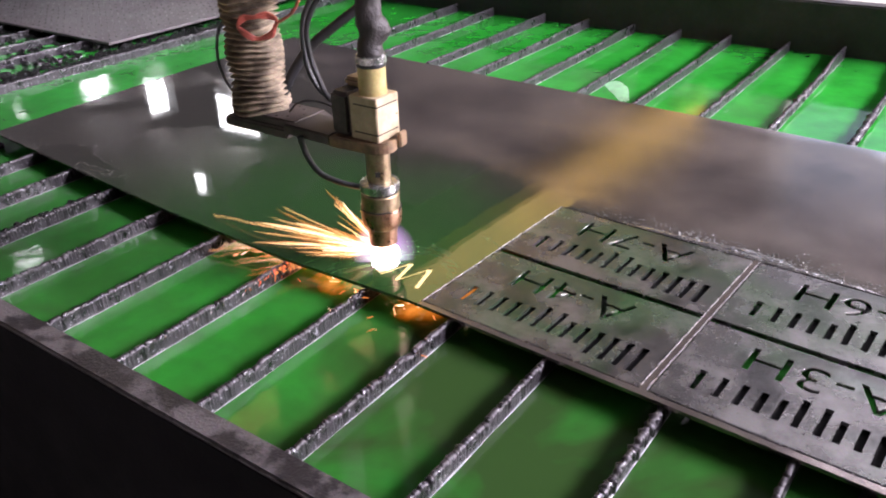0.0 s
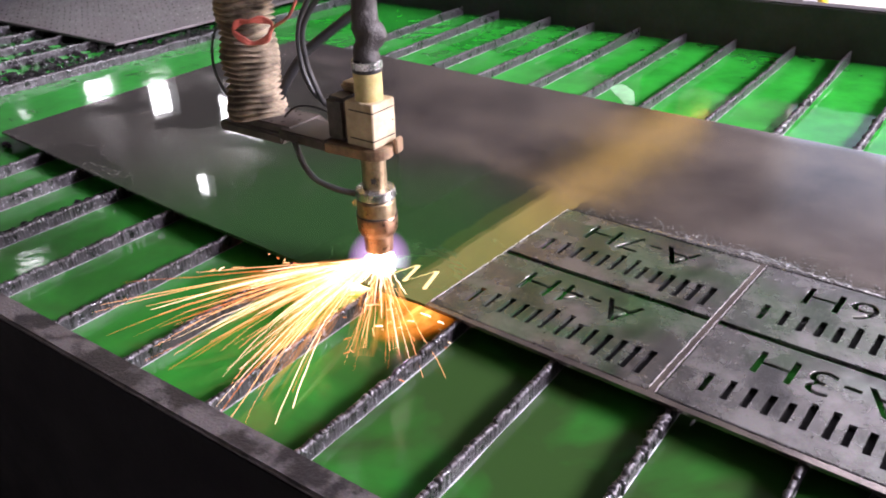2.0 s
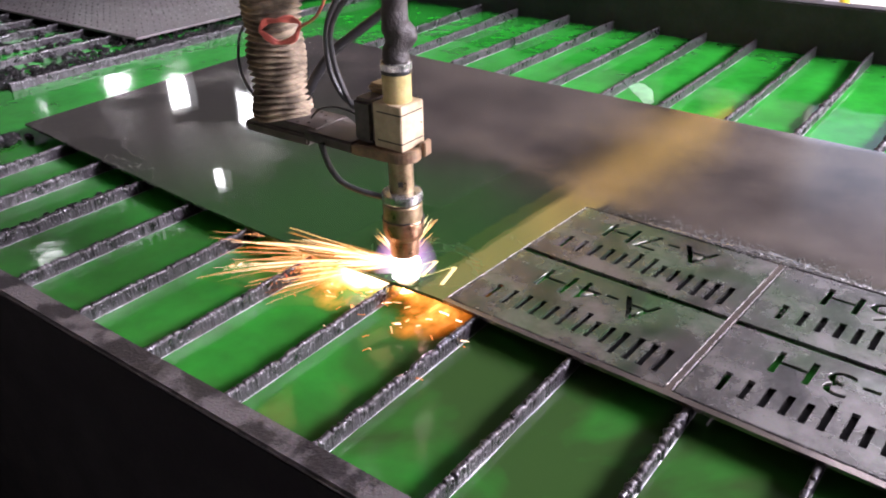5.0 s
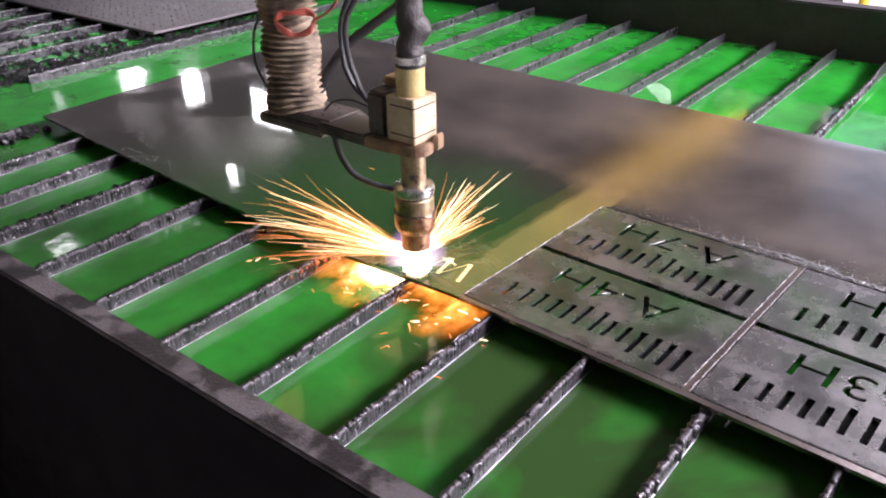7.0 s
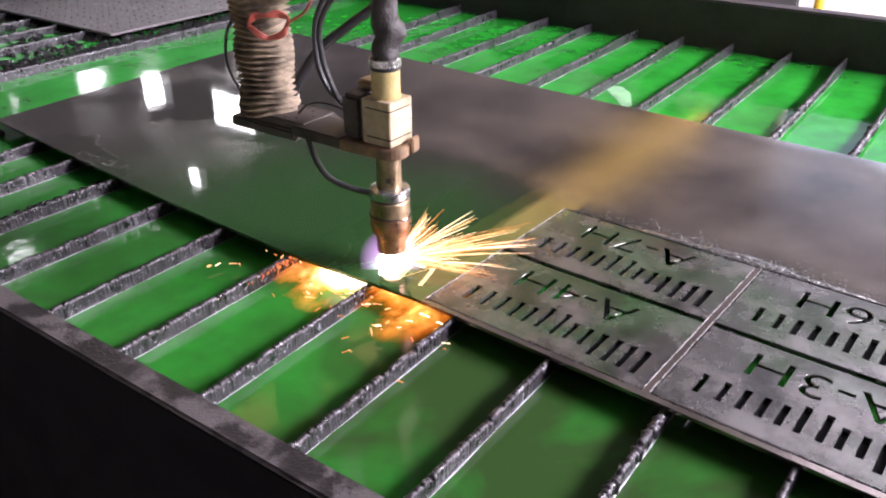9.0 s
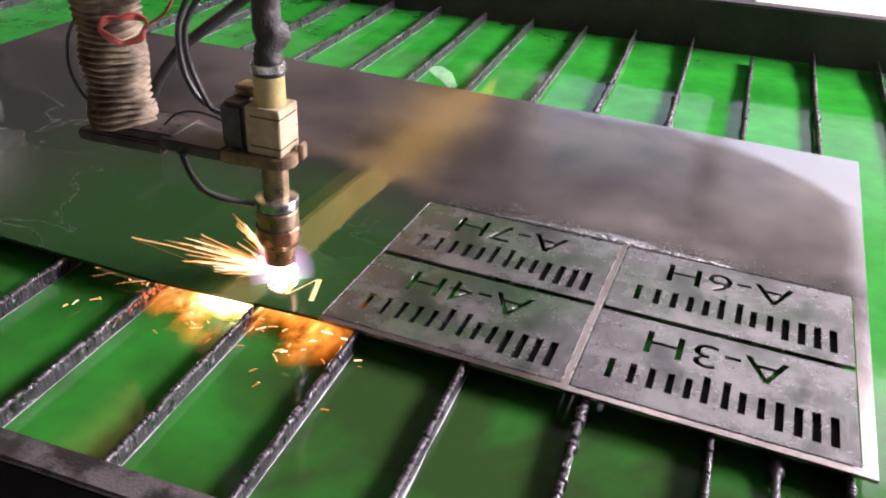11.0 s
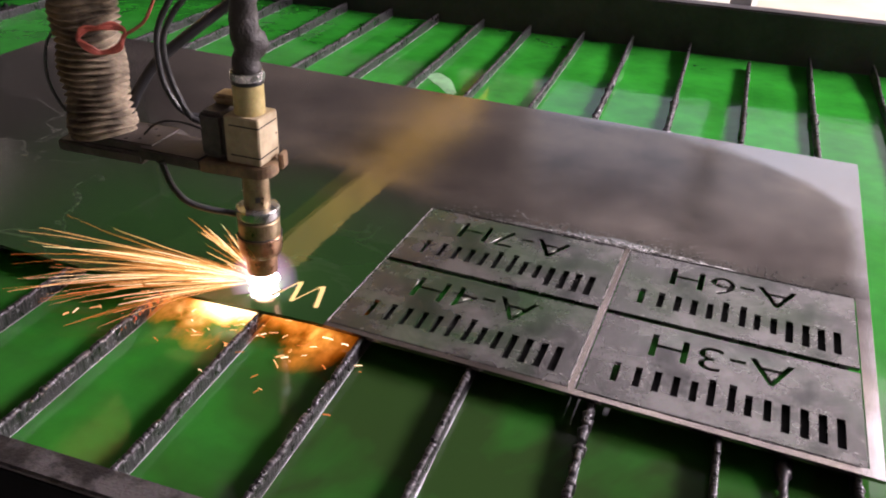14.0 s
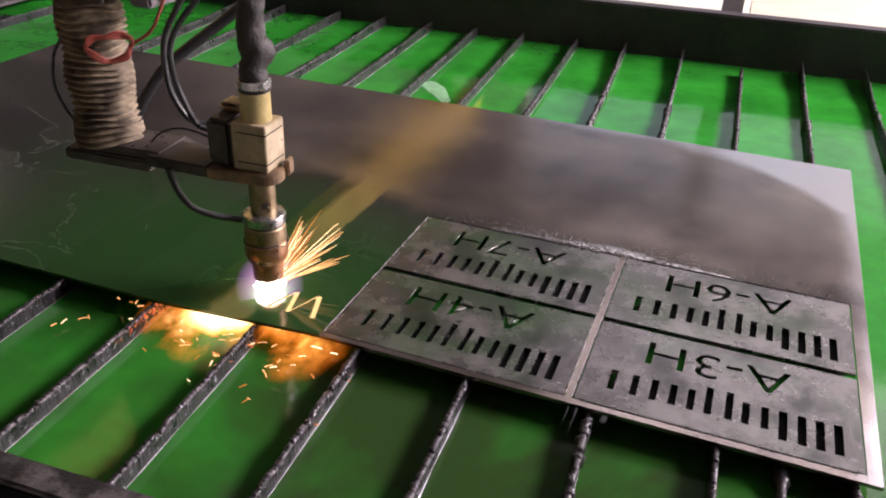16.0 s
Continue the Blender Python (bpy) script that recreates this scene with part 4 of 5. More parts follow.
def build_head():
    # torch, upwards from the nozzle, about its own axis
    part("nozzle", turned([(0.006, 0.8145), (0.0145, 0.817), (0.0185, 0.823), (0.0190, 0.836), (0.0200, 0.848)]), M_COPPER, head, "heat-reddened copper nozzle")
    cap = part("shield_cap", turned([(0.0195, 0.846), (0.0235, 0.849), (0.0258, 0.855), (0.0266, 0.864), (0.0262, 0.872), (0.0250, 0.874)]), M_COPPER, head, "heat-stained copper shield cap")
    part("spring_clip", tube([(0.0262 * math.cos(a * 0.31 - 2.6), 0.0262 * math.sin(a * 0.31 - 2.6), 0.8755 - (0.004 if 7 < a < 10 else 0)) for a in range(20)], 0.0009, 6, 2), M_DARK, cap, "bent wire spring clip")
    part("cap_ring", turned([(0.0243, 0.874), (0.0250, 0.8755), (0.0250, 0.894), (0.0240, 0.896)]), M_BRASS, head, "sooty brass ring")
    part("ring_groove", turned([(0.0237, 0.8955), (0.0237, 0.899)]), M_DARK, head)
    collar = part("collar", turned([(0.0248, 0.8985), (0.0258, 0.900), (0.0258, 0.9095), (0.0245, 0.911), (0.0165, 0.912)]), M_STEEL, head, "worn bright steel collar")
    for a in (-40, 80, 200):
        part("screw", turned([(0.0016, 0), (0.0016, 0.0012)], 10), M_DARK, collar, m=pose(0, 0, 0.905, 0, 0, a) @ pose(0.0253, 0, 0, 0, 90, 0))
    lower = part("lower_tube", turned([(0.0155, 0.905), (0.0155, 0.958)]), M_BRASS, head, "sooty brass tube")
    part("mark", box(-0.003, -0.0162, 0.922, 0.003, -0.0150, 0.9285), M_DARK, lower, "small dark painted mark", m=pose(0, 0, 0, 0, 0, 38))
    part("yellow_tube", turned([(0.0172, 1.02), (0.0172, 1.064)]), M_YELLOW_TUBE, head, "yellow plastic torch tube")
    part("rubber_ring", turned([(0.0176, 1.0605), (0.0182, 1.062), (0.0182, 1.0645), (0.0176, 1.066)]), M_RUBBER, head)
    part("clamp_band", turned([(0.0178, 1.0648), (0.0188, 1.0655), (0.0188, 1.0735), (0.0178, 1.0745)]), M_STEEL, head, "shiny hose clamp band")
    bm = tube([(0, 0, 1.0675), (0, 0, 1.085), (0.003, 0.002, 1.10), (0.001, 0.0, 1.125), (0.003, 0.003, 1.16), (0, 0.006, 1.22), (0, 0.01, 1.34), (-0.02, 0.03, 1.46)], lambda t: 0.0152 + 0.0009 * math.sin(t * 21) * (t > 0.06), 24, 14)
    for v in bm.verts:
        k = noise.noise(v.co * 55) * 0.003 + noise.noise(v.co * 140) * 0.0012
        v.co += Vector((v.co.x, v.co.y, 0)).normalized() * k * (v.co.z > 1.075)
        # the folded knot of the sleeve
        d = (v.co - Vector((0.019, 0.014, 1.103))).length
        v.co += Vector((0.72, 0.62, 0)) * 0.010 * max(0, 1 - (d / 0.017) ** 2)
    part("hose_sleeve", bm, M_SLEEVE, head, "wrinkled black hose sleeve", smooth=True)
    # clamp block, turned a little on the torch
    blk = pose(0, 0, 0, 0, 0, 3)
    block = part("clamp_block", box(-0.0215, -0.0215, 0.972, 0.0215, 0.0215, 1.027, 0.0012), M_CREAM, head, "cream insulating clamp block", m=blk)
    for z in (0.981, 1.016):
        part("groove", box(-0.015, -0.0218, z, 0.0218, 0.018, z + 0.0016), M_DARK, block)
    part("bolt_hole", turned([(0.0011, 0), (0.0011, 0.0006)], 10), M_DARK, block, m=pose(0.0215, 0.016, 1.000, 0, 90, 0))
    bracket = part("bracket", box(-0.054, -0.023, 0.972, -0.022, 0.026, 1.028, 0.005), M_ARM, head, "sooty steel bracket", m=blk)
    part("bracket_lug", box(-0.05, 0.002, 1.028, -0.020, 0.030, 1.040, 0.004), M_BRASS, bracket, "sooty brass lug")
    part("lug_screw", turned([(0.004, 1.039), (0.004, 1.044), (0.003, 1.045)], 12), M_STEEL, bracket, m=pose(-0.028, 0.018, 0))
    # arm with a rounded end round the torch
    outline = [(-0.052, -0.030), (-0.02, -0.028)] + [(0.0085 + 0.0225 * math.cos(radians(a)), -0.005 + 0.0225 * math.sin(radians(a))) for a in range(-80, 61, 14)] + [(0.016, 0.026), (-0.02, 0.029), (-0.052, 0.029)]
    bm = prism(outline, 0.957, 0.9715)
    bmesh.ops.bevel(bm, geom=[e for e in bm.edges if abs(e.verts[0].co.z - e.verts[1].co.z) < 1e-5], offset=0.0015, segments=2, affect="EDGES")
    part("arm_end", bm, M_ARMEND, head, "scorched brown insulating arm end", m=pose(0, 0, 0, 0, 0, 4))
    part("arm", box(-0.137, -0.030, 0.9570, -0.0525, 0.028, 0.9712, 0.002), M_ARM, head, "sooty dark steel arm", m=pose(0, 0, 0, 0, 0, 2))
    part("arm_lug", box(0.0285, 0.002, 0.960, 0.0345, 0.018, 0.979, 0.0015), M_ARMEND, head, m=pose(0, 0, 0, 0, 0, 10))
    ap = pose(-0.194, 0.001, -0.019, 0, 0, 4)
    part("arm_plate", box(-0.062, -0.036, 0.9665, 0.058, 0.036, 0.981, 0.003), M_ARM, head, "sooty steel arm plate", m=ap)
    bm = box(-0.045, -0.032, 0.9812, 0.085, 0.030, 0.992, 0.002)
    for v in bm.verts:
        if v.co.x > 0.06 and v.co.z > 0.987:
            v.co.x -= 0.014
    top_plate = part("top_plate", bm, M_ARM, head, "grey bolted plate", m=ap)
    for x, y in ((0.045, -0.018), (0.045, 0.014), (0.060, -0.002), (0.03, 0.022), (0.03, -0.024)):
        part("bolt_hole", turned([(0.0022, 0.992), (0.0022, 0.9927)], 10), M_DARK, top_plate, m=pose(x, y, 0))
    # bellows: rounded folds that sag unevenly
    prof = []
    folds, per = 22, 8
    for i in range(folds * per + 1):
        u = i / per
        z = 0.992 + 0.0078 * u
        r = 0.0340 + 0.0042 * math.cos(2 * math.pi * u) + 0.0012 * math.sin(u * 0.8) + (0.002 if u < 2 else 0)
        prof.append((r, z))
    bm = turned(prof, 56)
    for v in bm.verts:
        ang = math.atan2(v.co.y, v.co.x)
        v.co.z += 0.0016 * math.sin(ang * 2 + v.co.z * 40) + 0.0012 * math.sin(3 * ang + 1.3 + v.co.z * 90)
        k = 1 + 0.035 * noise.noise((math.cos(ang) * 1.5, math.sin(ang) * 1.5, v.co.z * 22))
        v.co.x, v.co.y = v.co.x * k, v.co.y * k
    part("bellows", bm, M_BELLOWS, head, "dusty tan cloth bellows", m=pose(-0.208, -0.006, -0.019), smooth=True)
    bh = pose(-0.197, 0.004, 0)
    part("bellows_head", box(-0.036, -0.034, 1.147, 0.040, 0.040, 1.40, 0.004), M_ARM, head, "dark steel head above the bellows", m=bh)
    part("head_bracket", box(0.010, -0.039, 1.142, 0.036, -0.0345, 1.30, 0.001), M_ARM, head, m=bh)
    part("head_cover", box(0.046, -0.010, 1.135, 0.075, 0.040, 1.36, 0.003), M_PERF, head, "light grey cover", m=bh)
    # cables
    part("cable", tube([(-0.030, 0.012, 0.886), (-0.045, 0.007, 0.888), (-0.064, -0.009, 0.896), (-0.082, -0.025, 0.910), (-0.094, -0.033, 0.932), (-0.10, -0.038, 0.962)], 0.0042), M_RUBBER, head, "thin black ohmic cable")
    part("cable", tube([(-0.04, 0.03, 0.994), (-0.065, 0.023, 0.998), (-0.086, 0.005, 1.006), (-0.102, -0.003, 1.035), (-0.108, -0.003, 1.07), (-0.105, 0.0, 1.103), (-0.088, 0.01, 1.14), (-0.06, 0.03, 1.19), (-0.03, 0.05, 1.27)], 0.0036), M_RUBBER, head, "looped black cable", m=pose(-0.012, 0.006, 0))
    part("cable", tube([(-0.04, 0.02, 0.990), (-0.058, 0.016, 0.994), (-0.074, 0.002, 1.002), (-0.085, -0.003, 1.027), (-0.094, -0.006, 1.059), (-0.095, -0.006, 1.092), (-0.084, 0.0, 1.12), (-0.064, 0.01, 1.147), (-0.03, 0.03, 1.20)], 0.0036), M_RUBBER, head, "looped black cable", m=pose(-0.012, 0.006, 0))
    part("hose", tube([(-0.172, 0.010, 0.99), (-0.159, 0.021, 1.02), (-0.14, 0.038, 1.052), (-0.114, 0.06, 1.078), (-0.091, 0.08, 1.099), (-0.065, 0.10, 1.124), (-0.03, 0.13, 1.17), (0.0, 0.15, 1.25)], 0.0066, 14), M_RUBBER, head, "black air hose", m=pose(-0.014, 0.006, 0))
    part("wire", tube([(-0.165, -0.045, 0.987), (-0.198, -0.042, 0.992), (-0.210, -0.048, 1.014), (-0.215, -0.051, 1.042), (-0.211, -0.048, 1.074), (-0.200, -0.040, 1.10), (-0.19, -0.034, 1.14)], 0.0019, 8), M_RUBBER, head, "thin black wire", m=pose(-0.034, 0.014, 0))
    part("wire", tube([(-0.122, -0.027, 0.985), (-0.108, -0.024, 0.998), (-0.094, -0.012, 1.001), (-0.076, 0.0, 0.995), (-0.055, 0.006, 0.985)], 0.0013, 8), M_SLEEVE, head, "thin grey wire", m=pose(-0.010, 0.004, 0))
    # red wire coiled round the bellows
    coil = []
    for i in range(46):
        a, k = i * 0.42, i / 45
        coil.append((-0.144 + 0.023 * math.cos(a) * 0.80 + 0.002 * math.sin(i * 2.1), -0.045 + 0.023 * math.cos(a) * 0.70, 1.100 + 0.014 * math.sin(a) + 0.004 * math.sin(i * 0.9)))
    coil += [(-0.110, -0.014, 1.115), (-0.100, -0.004, 1.14), (-0.088, 0.004, 1.17)]
    part("red_wire", tube(coil, 0.0019, 8, 4), M_RED, head, "coiled red wire", m=pose(-0.022, 0.016, -0.006))


def build_gantry():
    g = tagged(new("gantry"), "dark gantry beam with a yellow rail over the table", "gantry")
    part("beam", box(-1.34, -0.62, 1.42, -1.10, 2.95, 1.54, 0.01), M_GANTRY, g)
    part("yellow_rail", box(-1.099, -0.6, 1.40, -1.03, 2.9, 1.53, 0.006), M_GANTRY_Y, g, "yellow painted rail")
    part("leg", box(-1.30, 2.72, 0.0, -1.12, 2.92, 1.419, 0.006), M_GANTRY, g)
    part("leg", box(-1.30, -0.60, 0.0, -1.12, -0.44, 1.419, 0.006), M_GANTRY, g)
    return g


hall()
beyond()
build_table()
debris()
steel_plate()
for o, c in SIGNS:
    sign_plate(o, c)
cut_edges()
perforated_sheet()
droplets()
build_head()
gantry = build_gantry()

# ---- arc and sparks ----
arc = tagged(new("plasma_arc"), "blinding white plasma arc at the torch tip", "plasma arc")


def build_arc():
    bm = bmesh.new()
    bmesh.ops.create_icosphere(bm, subdivisions=4, radius=1)
    for v in bm.verts:
        k = 1 + 0.22 * noise.noise(v.co * 2.2) + 0.10 * noise.noise(v.co * 6)
        v.co = (v.co.x * 0.0180 * k, v.co.y * 0.0180 * k, 0.8080 + v.co.z * 0.0078 * k)
    part("core", bm, M_ARC, arc)
    # disc turned to the camera, painting the bloom round the arc
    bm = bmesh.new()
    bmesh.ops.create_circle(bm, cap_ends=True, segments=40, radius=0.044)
    part("halo", bm, M_HALO, arc, "violet disc painting the arc's bloom, turned to the camera", m=pose(0.004, -0.005, 0.811) @ pose(0, 0, 0, 0, 0, 40) @ pose(0, 0, 0, 55, 0, 0))
    part("jet", turned([(0.004, 0.7945), (0.010, 0.786), (0.022, 0.772), (0.026, 0.7695)], 20), M_JET, arc, "orange molten jet under the plate")


def streak(rnd, length, lift, width, sink):
    """One spark trail along +x that sinks as it flies."""
    start = rnd.uniform(0.0, 0.55) * length
    bend, kink = rnd.gauss(0, 0.35), rnd.gauss(0, 0.0012)
    pts = []
    for i in range(7):
        d = start + (length - start) * i / 6
        pts.append((d, bend * d * d + (kink if i in (2, 4) else 0), d * math.tan(lift) - sink * d * d))
    return tube(pts, lambda t: width * (0.22 + 0.78 * math.sin(math.pi * (0.1 + 0.85 * t))), 4, 1)


def spark_fan(name, label, seed, count, spread, lo, hi, up0, up1, sink, width=0.00030):
    """Trails in uneven bunches, dense and white at the root, thin and red at the ends."""
    fan = tagged(new(name), label, "sparks", "spark fans")
    rnd = random.Random(seed)
    bunches = [(rnd.uniform(-1.5, 1.5) * spread, rnd.uniform(up0, up1), rnd.uniform(0.55, 1.0)) for _ in range(6)]
    for i in range(count):
        az0, up, reach = rnd.choice(bunches)
        az = az0 + rnd.gauss(0, spread * 0.10)
        ln = lo + (hi * reach - lo) * rnd.random() ** 1.2
        hot = rnd.random()
        m = M_SPARK_WHITE if hot < 0.22 else M_SPARK if hot < 0.7 else M_SPARK_RED
        part("streak", streak(rnd, ln, radians(up + rnd.gauss(0, 3)), width * rnd.uniform(0.5, 1.5), sink), m, fan, m=pose(0, 0, 0, 0, 0, az))
    for i in range(count // 3):
        az0, up, reach = rnd.choice(bunches)
        part("streak", streak(rnd, lo * rnd.uniform(0.5, 1.1), radians(up + rnd.gauss(0, 5)), width * 1.9, sink), M_SPARK_WHITE, fan, m=pose(0, 0, 0, 0, 0, az0 + rnd.gauss(0, spread * 0.4)))
    # added ribbons paint the soft glow between the trails
    for i in range(6):
        az0, up, reach = bunches[i]
        bm = bmesh.new()
        ln = hi * reach * 0.72
        rows = []
        for k in range(9):
            d = ln * k / 8
            z = d * math.tan(radians(up)) - sink * d * d
            rows.append([bm.verts.new((d, (0.004 + 0.13 * d) * q, z + 0.002 * q * q)) for q in (-1, 0, 1)])
        for a, b in zip(rows, rows[1:]):
            for q in range(2):
                bm.faces.new((a[q], a[q + 1], b[q + 1], b[q]))
        part("glow_ribbon", bm, M_SPARK_GLOW, fan, m=pose(0, 0, 0, 0, 0, az0), smooth=True)
    return fan


build_arc()
fan_left = spark_fan("spark_fan", "orange fan of long sparks off the cut", 11, 92, 13, 0.09, 0.37, 0, 7, 0.4)
fan_right = spark_fan("spark_fan", "orange fan of sparks over the signs", 12, 85, 20, 0.05, 0.24, 2, 16, 0.4)
fan_front = spark_fan("spark_fan", "fan of sparks falling on the water", 13, 100, 22, 0.09, 0.46, -8, 14, 0.85)
fan_up = spark_fan("spark_fan", "short burst of sparks beside the torch", 14, 80, 26, 0.03, 0.12, 12, 48, 0.6, 0.00045)


def kerf_glow():
    # inserts glow for the slot walls, hot and lit from below
    k = tagged(new("glowing_kerf"), "glowing inserts in the strokes just cut in the plate", "hot kerf")
    for (ax, ay), (bx, by), half in CUT_STROKES:
        d = (Vector((bx, by)) - Vector((ax, ay))).normalized()
        s = Vector((-d.y, d.x)) * half * 0.75
        part("stroke", prism([(ax + s.x, ay + s.y), (ax - s.x, ay - s.y), (bx - s.x, by - s.y), (bx + s.x, by + s.y)], 0.7955, 0.7985), M_KERF, k)
    return k


kerf_glow()


def burning_mist():
    """Wisps of burning mist between water and plate, and hot flecks on the water."""
    f = tagged(new("burning_mist"), "orange burning mist over the water under the plate", "fire")
    for x, y, w, h, z, m in ((-0.445, 0.012, 0.20, 0.22, 0.780, M_FLAME), (-0.315, 0.004, 0.13, 0.19, 0.779, M_EMBER), (-0.430, 0.016, 0.15, 0.13, 0.788, M_FLAME), (-0.440, 0.014, 0.14, 0.10, 0.784, M_FLAME), (-0.425, 0.004, 0.11, 0.105, 0.790, M_BLAZE), (-0.345, 0.008, 0.09, 0.10, 0.787, M_EMBER)):
        bm = bmesh.new()
        bmesh.ops.create_grid(bm, x_segments=14, y_segments=14, size=0.5)
        for v in bm.verts:
            v.co = (x + v.co.x * w, y + v.co.y * h, z + 0.006 * noise.noise(v.co * 5))
        part("wisp", bm, m, f, smooth=True)
    rnd = random.Random(3)
    for i in range(70):
        x, y = rnd.gauss(-0.40, 0.09), -0.005 - abs(rnd.gauss(0, 0.05))
        bm = tube([(-0.006 * rnd.random() - 0.001, 0, 0), (0, 0.0006, 0), (0.006 * rnd.random() + 0.001, 0, 0)], 0.0006 * rnd.uniform(0.5, 1.3), 4, 1)
        part("fleck", bm, rnd.choice((M_SPARK, M_SPARK_WHITE, M_SPARK_RED)), f, m=pose(x, y, 0.7765 + rnd.random() ** 2 * 0.02, 0, rnd.uniform(-20, 20), rnd.gauss(25, 40)))
    return f


mist = burning_mist()


def slat_firelight():
    """Glowing beads and threads added for the red firelight on the slat beside the cut."""
    h = tagged(new("slat_firelight"), "glowing beads standing for firelight on a slat beside the cut", "slag")
    h.matrix_basis = pose(0, 0, 0, 0, 0, TURN)
    rnd = random.Random(31)
    off = random.Random(104).uniform(0, 99)
    for i in range(110):
        v = 0.03 - abs(rnd.gauss(0, 0.035))
        z = 0.7965 - abs(rnd.gauss(0, 0.006))
        lean = rnd.uniform(-0.003, 0.003)
        bm = tube([(0, 0, 0), (0.0004, lean * 0.5, -0.0015), (0.0002, lean, -0.0035)], 0.0005 * rnd.uniform(0.5, 1.3), 4, 1)
        part("bead", bm, rnd.choice((M_FIRELIGHT, M_FIRELIGHT, M_SPARK_RED)), h, m=pose(slat_u(4, v, off) + rnd.uniform(0.0022, 0.0052), v, max(z, 0.778)))


slat_firelight()


# loose sparks: each waits in the molten jet, flies once, and sinks in the tank
LOOSE = []
rnd = random.Random(21)


def aim(t):
    for t0, t1, a in ((0, 0.8, -165), (0.8, 2.8, -110), (2.8, 4.6, -20), (4.6, 7.2, 175), (7.2, 9.8, 40), (9.8, 11, 150), (11, 14.6, -170), (14.6, 15.4, 20), (15.4, 16.1, 80)):
        if t < t1:
            return a
    return 80


for i in range(310):
    t0 = rnd.uniform(-0.3, 15.9) if i < 190 else rnd.gauss(15.0, 0.1) if i < 240 else rnd.gauss(15.35, 0.12)
    bm = tube([(-0.011 * rnd.random() - 0.0015, 0, 0), (0, 0, 0.0004), (0.011 * rnd.random() + 0.0015, 0, 0)], 0.0008 * rnd.uniform(0.6, 1.4), 4, 1)
    ob = part("loose_spark", bm, rnd.choice((M_SPARK, M_SPARK_WHITE, M_SPARK_RED)))
    tagged(ob, "single glowing spark thrown from the cut", "spark", "loose sparks")
    way, speed = radians(aim(t0) + rnd.gauss(0, 55)), rnd.uniform(0.15, 0.62)
    LOOSE.append((ob, t0, way, speed * (0.25 if math.sin(way) < -0.2 else 1), rnd.uniform(0.1, 1.6)))


def head_at(t):
    for (a, x0, y0), (b, x1, y1) in zip(HEAD_ROWS, HEAD_ROWS[1:]):
        if t <= b:
            k = (t - a) / (b - a)
            return AX + x0 + (x1 - x0) * k, AY + y0 + (y1 - y0) * k
    return AX + HEAD_ROWS[-1][1], AY + HEAD_ROWS[-1][2]


# direction (degrees from +x) and tilt (degrees upwards) of each fan, time by time
FAN_LEFT = [(0, -158, -6), (0.25, -158, -22), (0.6, -140, -40), (0.85, -112, 0), (1, -105, 0), (1.5, -102, 0), (2, -100, 0), (2.5, -102, 0), (3, -112, -38), (3.5, -104, -30), (4.7, -140, -10), (6, -160, 0), (6.5, -160, 0), (7, -164, 0), (7.5, -166, -40),
            (8, -170, -75), (9.5, -170, -75), (9.8, -176, -40), (10, 174, 8), (10.5, 176, -10), (12.3, -124, 0), (12.6, -128, 0), (13, -152, 1), (13.5, -153, 0), (14, -153, 0), (14.3, -155, -6), (14.5, -160, -32), (14.75, -164, -20), (15, -168, 2), (15.5, -170, -50), (16, -170, -70)]
FAN_RIGHT = [(0, 40, -80), (2, 40, -70), (2.5, 30, -4), (3, 20, 0), (3.5, 12, 0), (4.5, 30, -20), (6, 60, -80), (6.7, 80, -40), (7, 104, 5), (7.5, 56, 2), (8, 48, 2), (8.5, 40, 0), (9, 42, 0), (9.5, 54, 2), (10, 66, 6), (10.5, 90, -20), (12.3, 60, -80),
             (14.4, 40, -80), (14.7, 32, -35), (14.9, 30, 0), (15.3, 38, 0), (15.6, 60, 2), (15.8, 62, -50), (16, 64, -75)]
FAN_FRONT = [(0, -90, -70), (0.6, -90, -60), (1, -64, 5), (1.5, -62, 5), (2, -62, 5), (2.5, -64, 5), (3, -20, 5), (3.5, -58, 3), (4.5, -70, -40), (6, -90, -80), (16, -90, -80)]
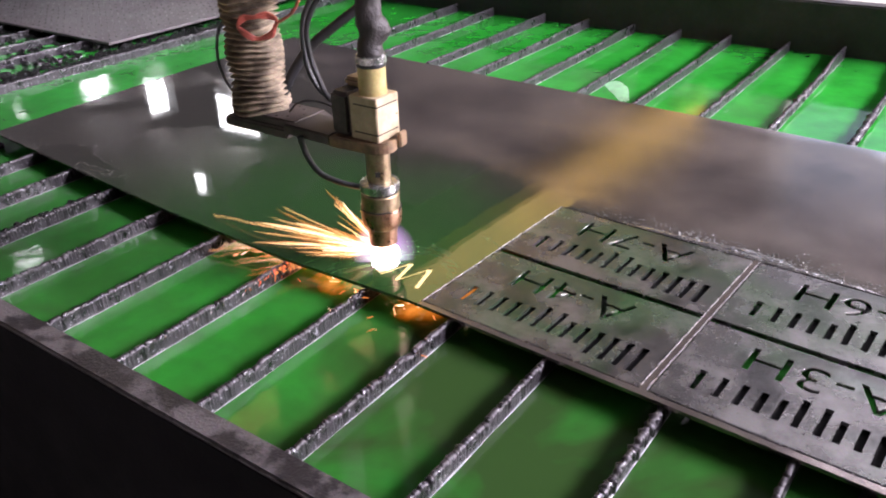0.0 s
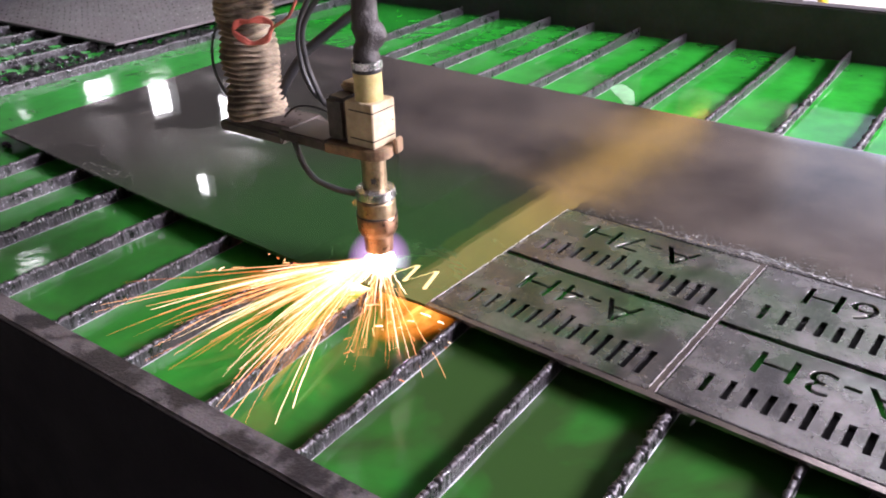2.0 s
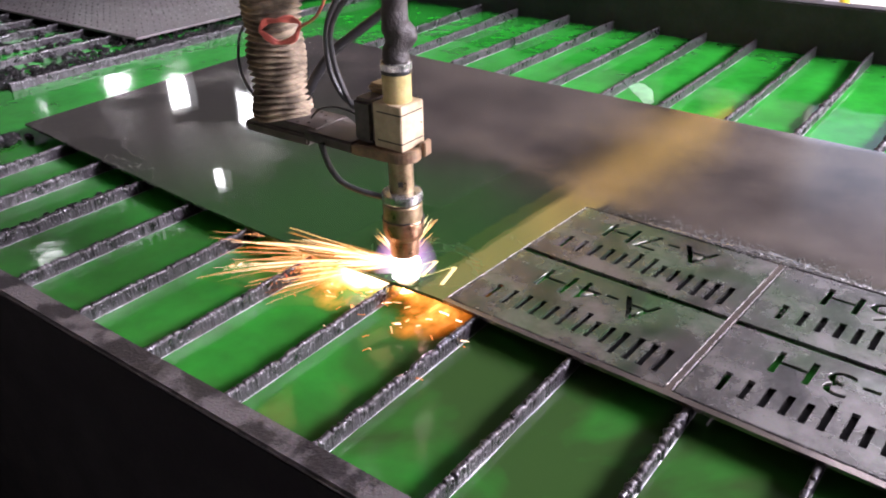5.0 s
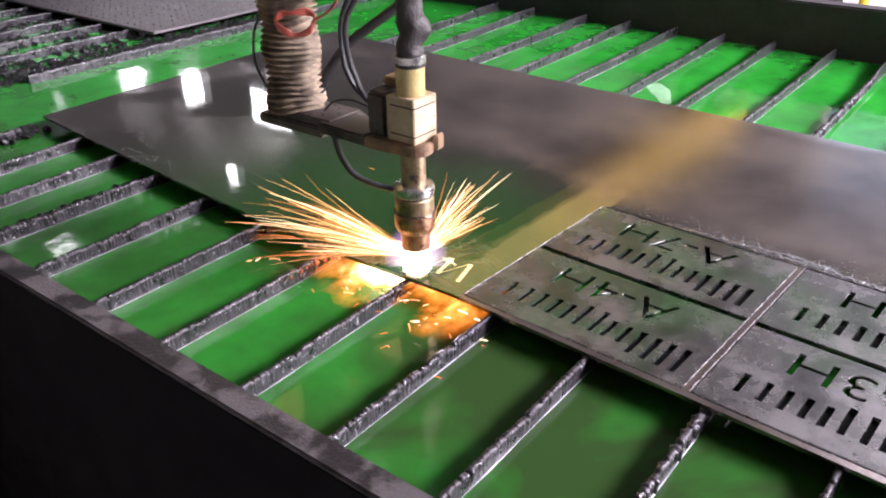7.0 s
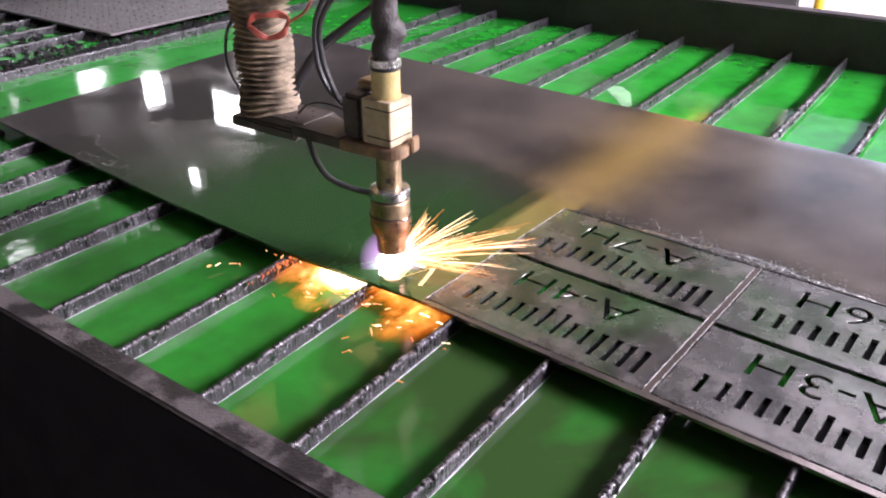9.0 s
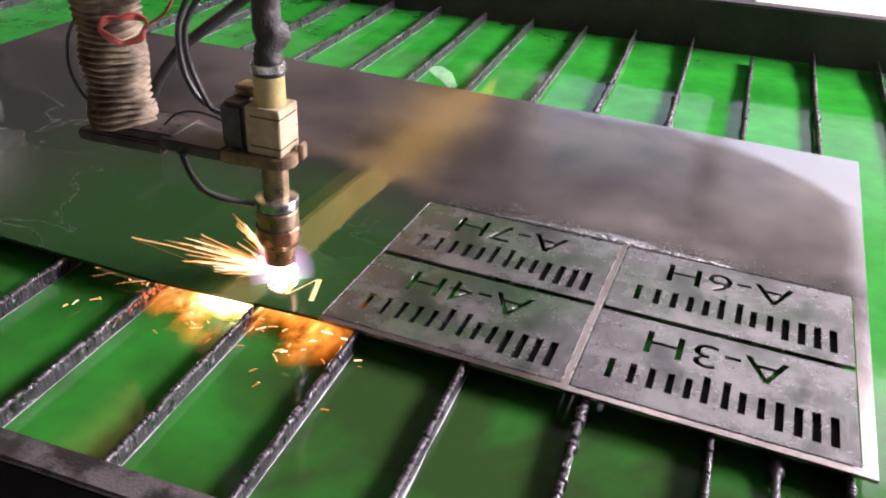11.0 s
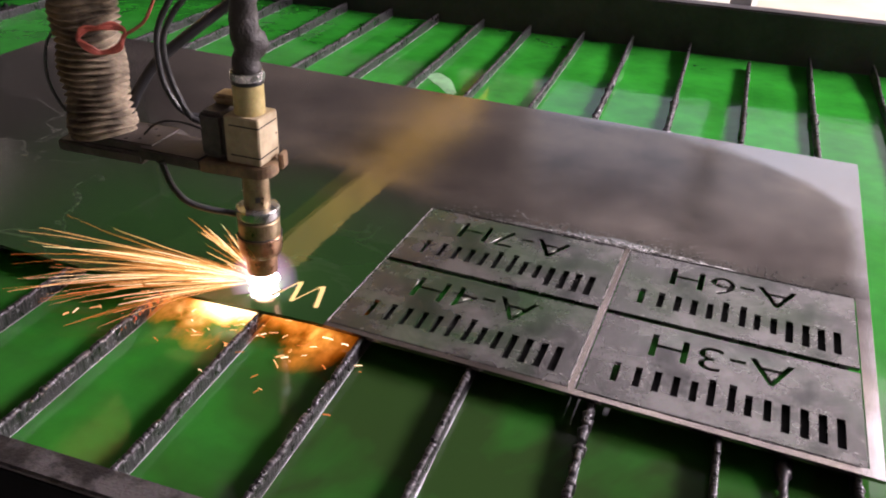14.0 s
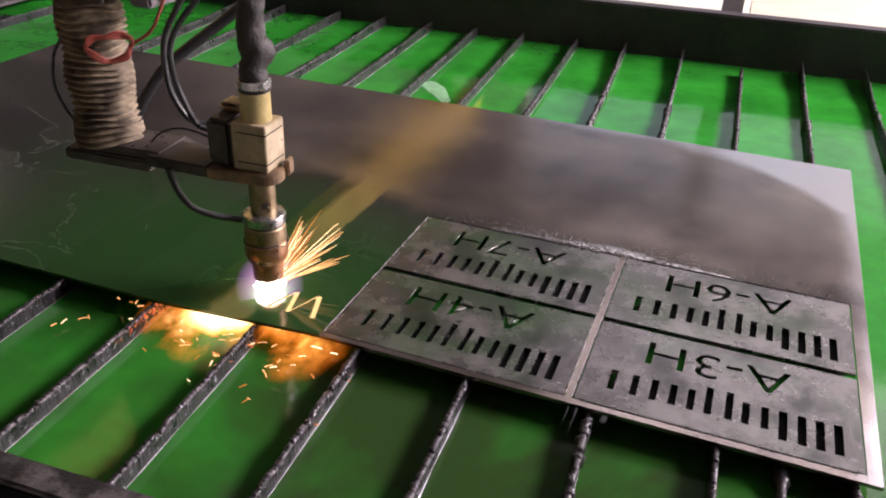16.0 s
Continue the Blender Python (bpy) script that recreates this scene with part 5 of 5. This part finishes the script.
FAN_UP = [(0, 165, 4), (0.4, 155, -40), (1, 150, -60), (3.5, 120, -80), (5.5, 150, -20), (6, 168, -12), (6.5, 160, -8), (7, 112, 6), (7.5, 130, 4), (8, 100, -10), (8.5, 80, -30), (9.5, 80, 5), (10, 150, 10), (10.5, 140, 5), (12.3, 150, -62), (12.85, 165, -45), (13.1, 168, 4), (13.5, 166, 8), (14.1, 168, 6), (14.35, 166, -4), (14.6, 150, -50), (15, 100, -30), (15.2, 80, 10), (16, 60, 6)]


def motions():
    rows = [(t, pose(AX + x, AY + y, 0)) for t, x, y in HEAD_ROWS]
    walk(head, rows)
    walk(arc, rows)
    walk(gantry, [(t, pose(x, 0, 0)) for t, x, y in HEAD_ROWS])
    for fan, keys in ((fan_left, FAN_LEFT), (fan_right, FAN_RIGHT), (fan_front, FAN_FRONT), (fan_up, FAN_UP)):
        out = []
        for t, az, tilt in keys:
            x, y = head_at(t)
            out.append((t, Matrix.Translation((x, y, 0.806)) @ pose(0, 0, 0, 0, 0, az) @ pose(0, 0, 0, 0, -tilt, 0)))
        walk(fan, out)
    sway = []
    for i in range(33):
        t = i * 0.5
        x, y = head_at(t)
        back = 0.055 if t < 0.6 else 0.0
        sway.append((t, pose(0.5 * (x - AX) + 0.006 * math.sin(i * 2.3), back + 0.003 * math.sin(i * 1.7), 0.001 * math.sin(i * 3.1))))
    walk(mist, sway)
    for ob, t0, az, speed, rise in LOOSE:
        x, y = head_at(max(0, t0))
        face = pose(0, 0, 0, 0, 0, math.degrees(az))
        out = []
        if t0 > 0.05:
            out += [(0, Matrix.Translation((x, y, 0.781)) @ face), (t0, Matrix.Translation((x, y, 0.781)) @ face)]
        for k in range(1 if t0 > 0.05 else 0, 7):
            d = 0.07 * k - (0.0 if t0 > 0.05 else t0)
            h = 0.806 + rise * d - 4.9 * d * d
            out.append((max(0, t0) + 0.07 * k, Matrix.Translation((x + math.cos(az) * speed * d, y + math.sin(az) * speed * d, h)) @ face))
            if h < 0.74:
                break
        last = out[-1][1].translation
        if last.z > 0.74:
            out.append((out[-1][0] + 0.12, Matrix.Translation((last.x, last.y, 0.70)) @ face))
        end = out[-1][1].copy()
        out = [r for r in out if r[0] <= 16]
        out.append((16.5, end))
        walk(ob, out)


motions()
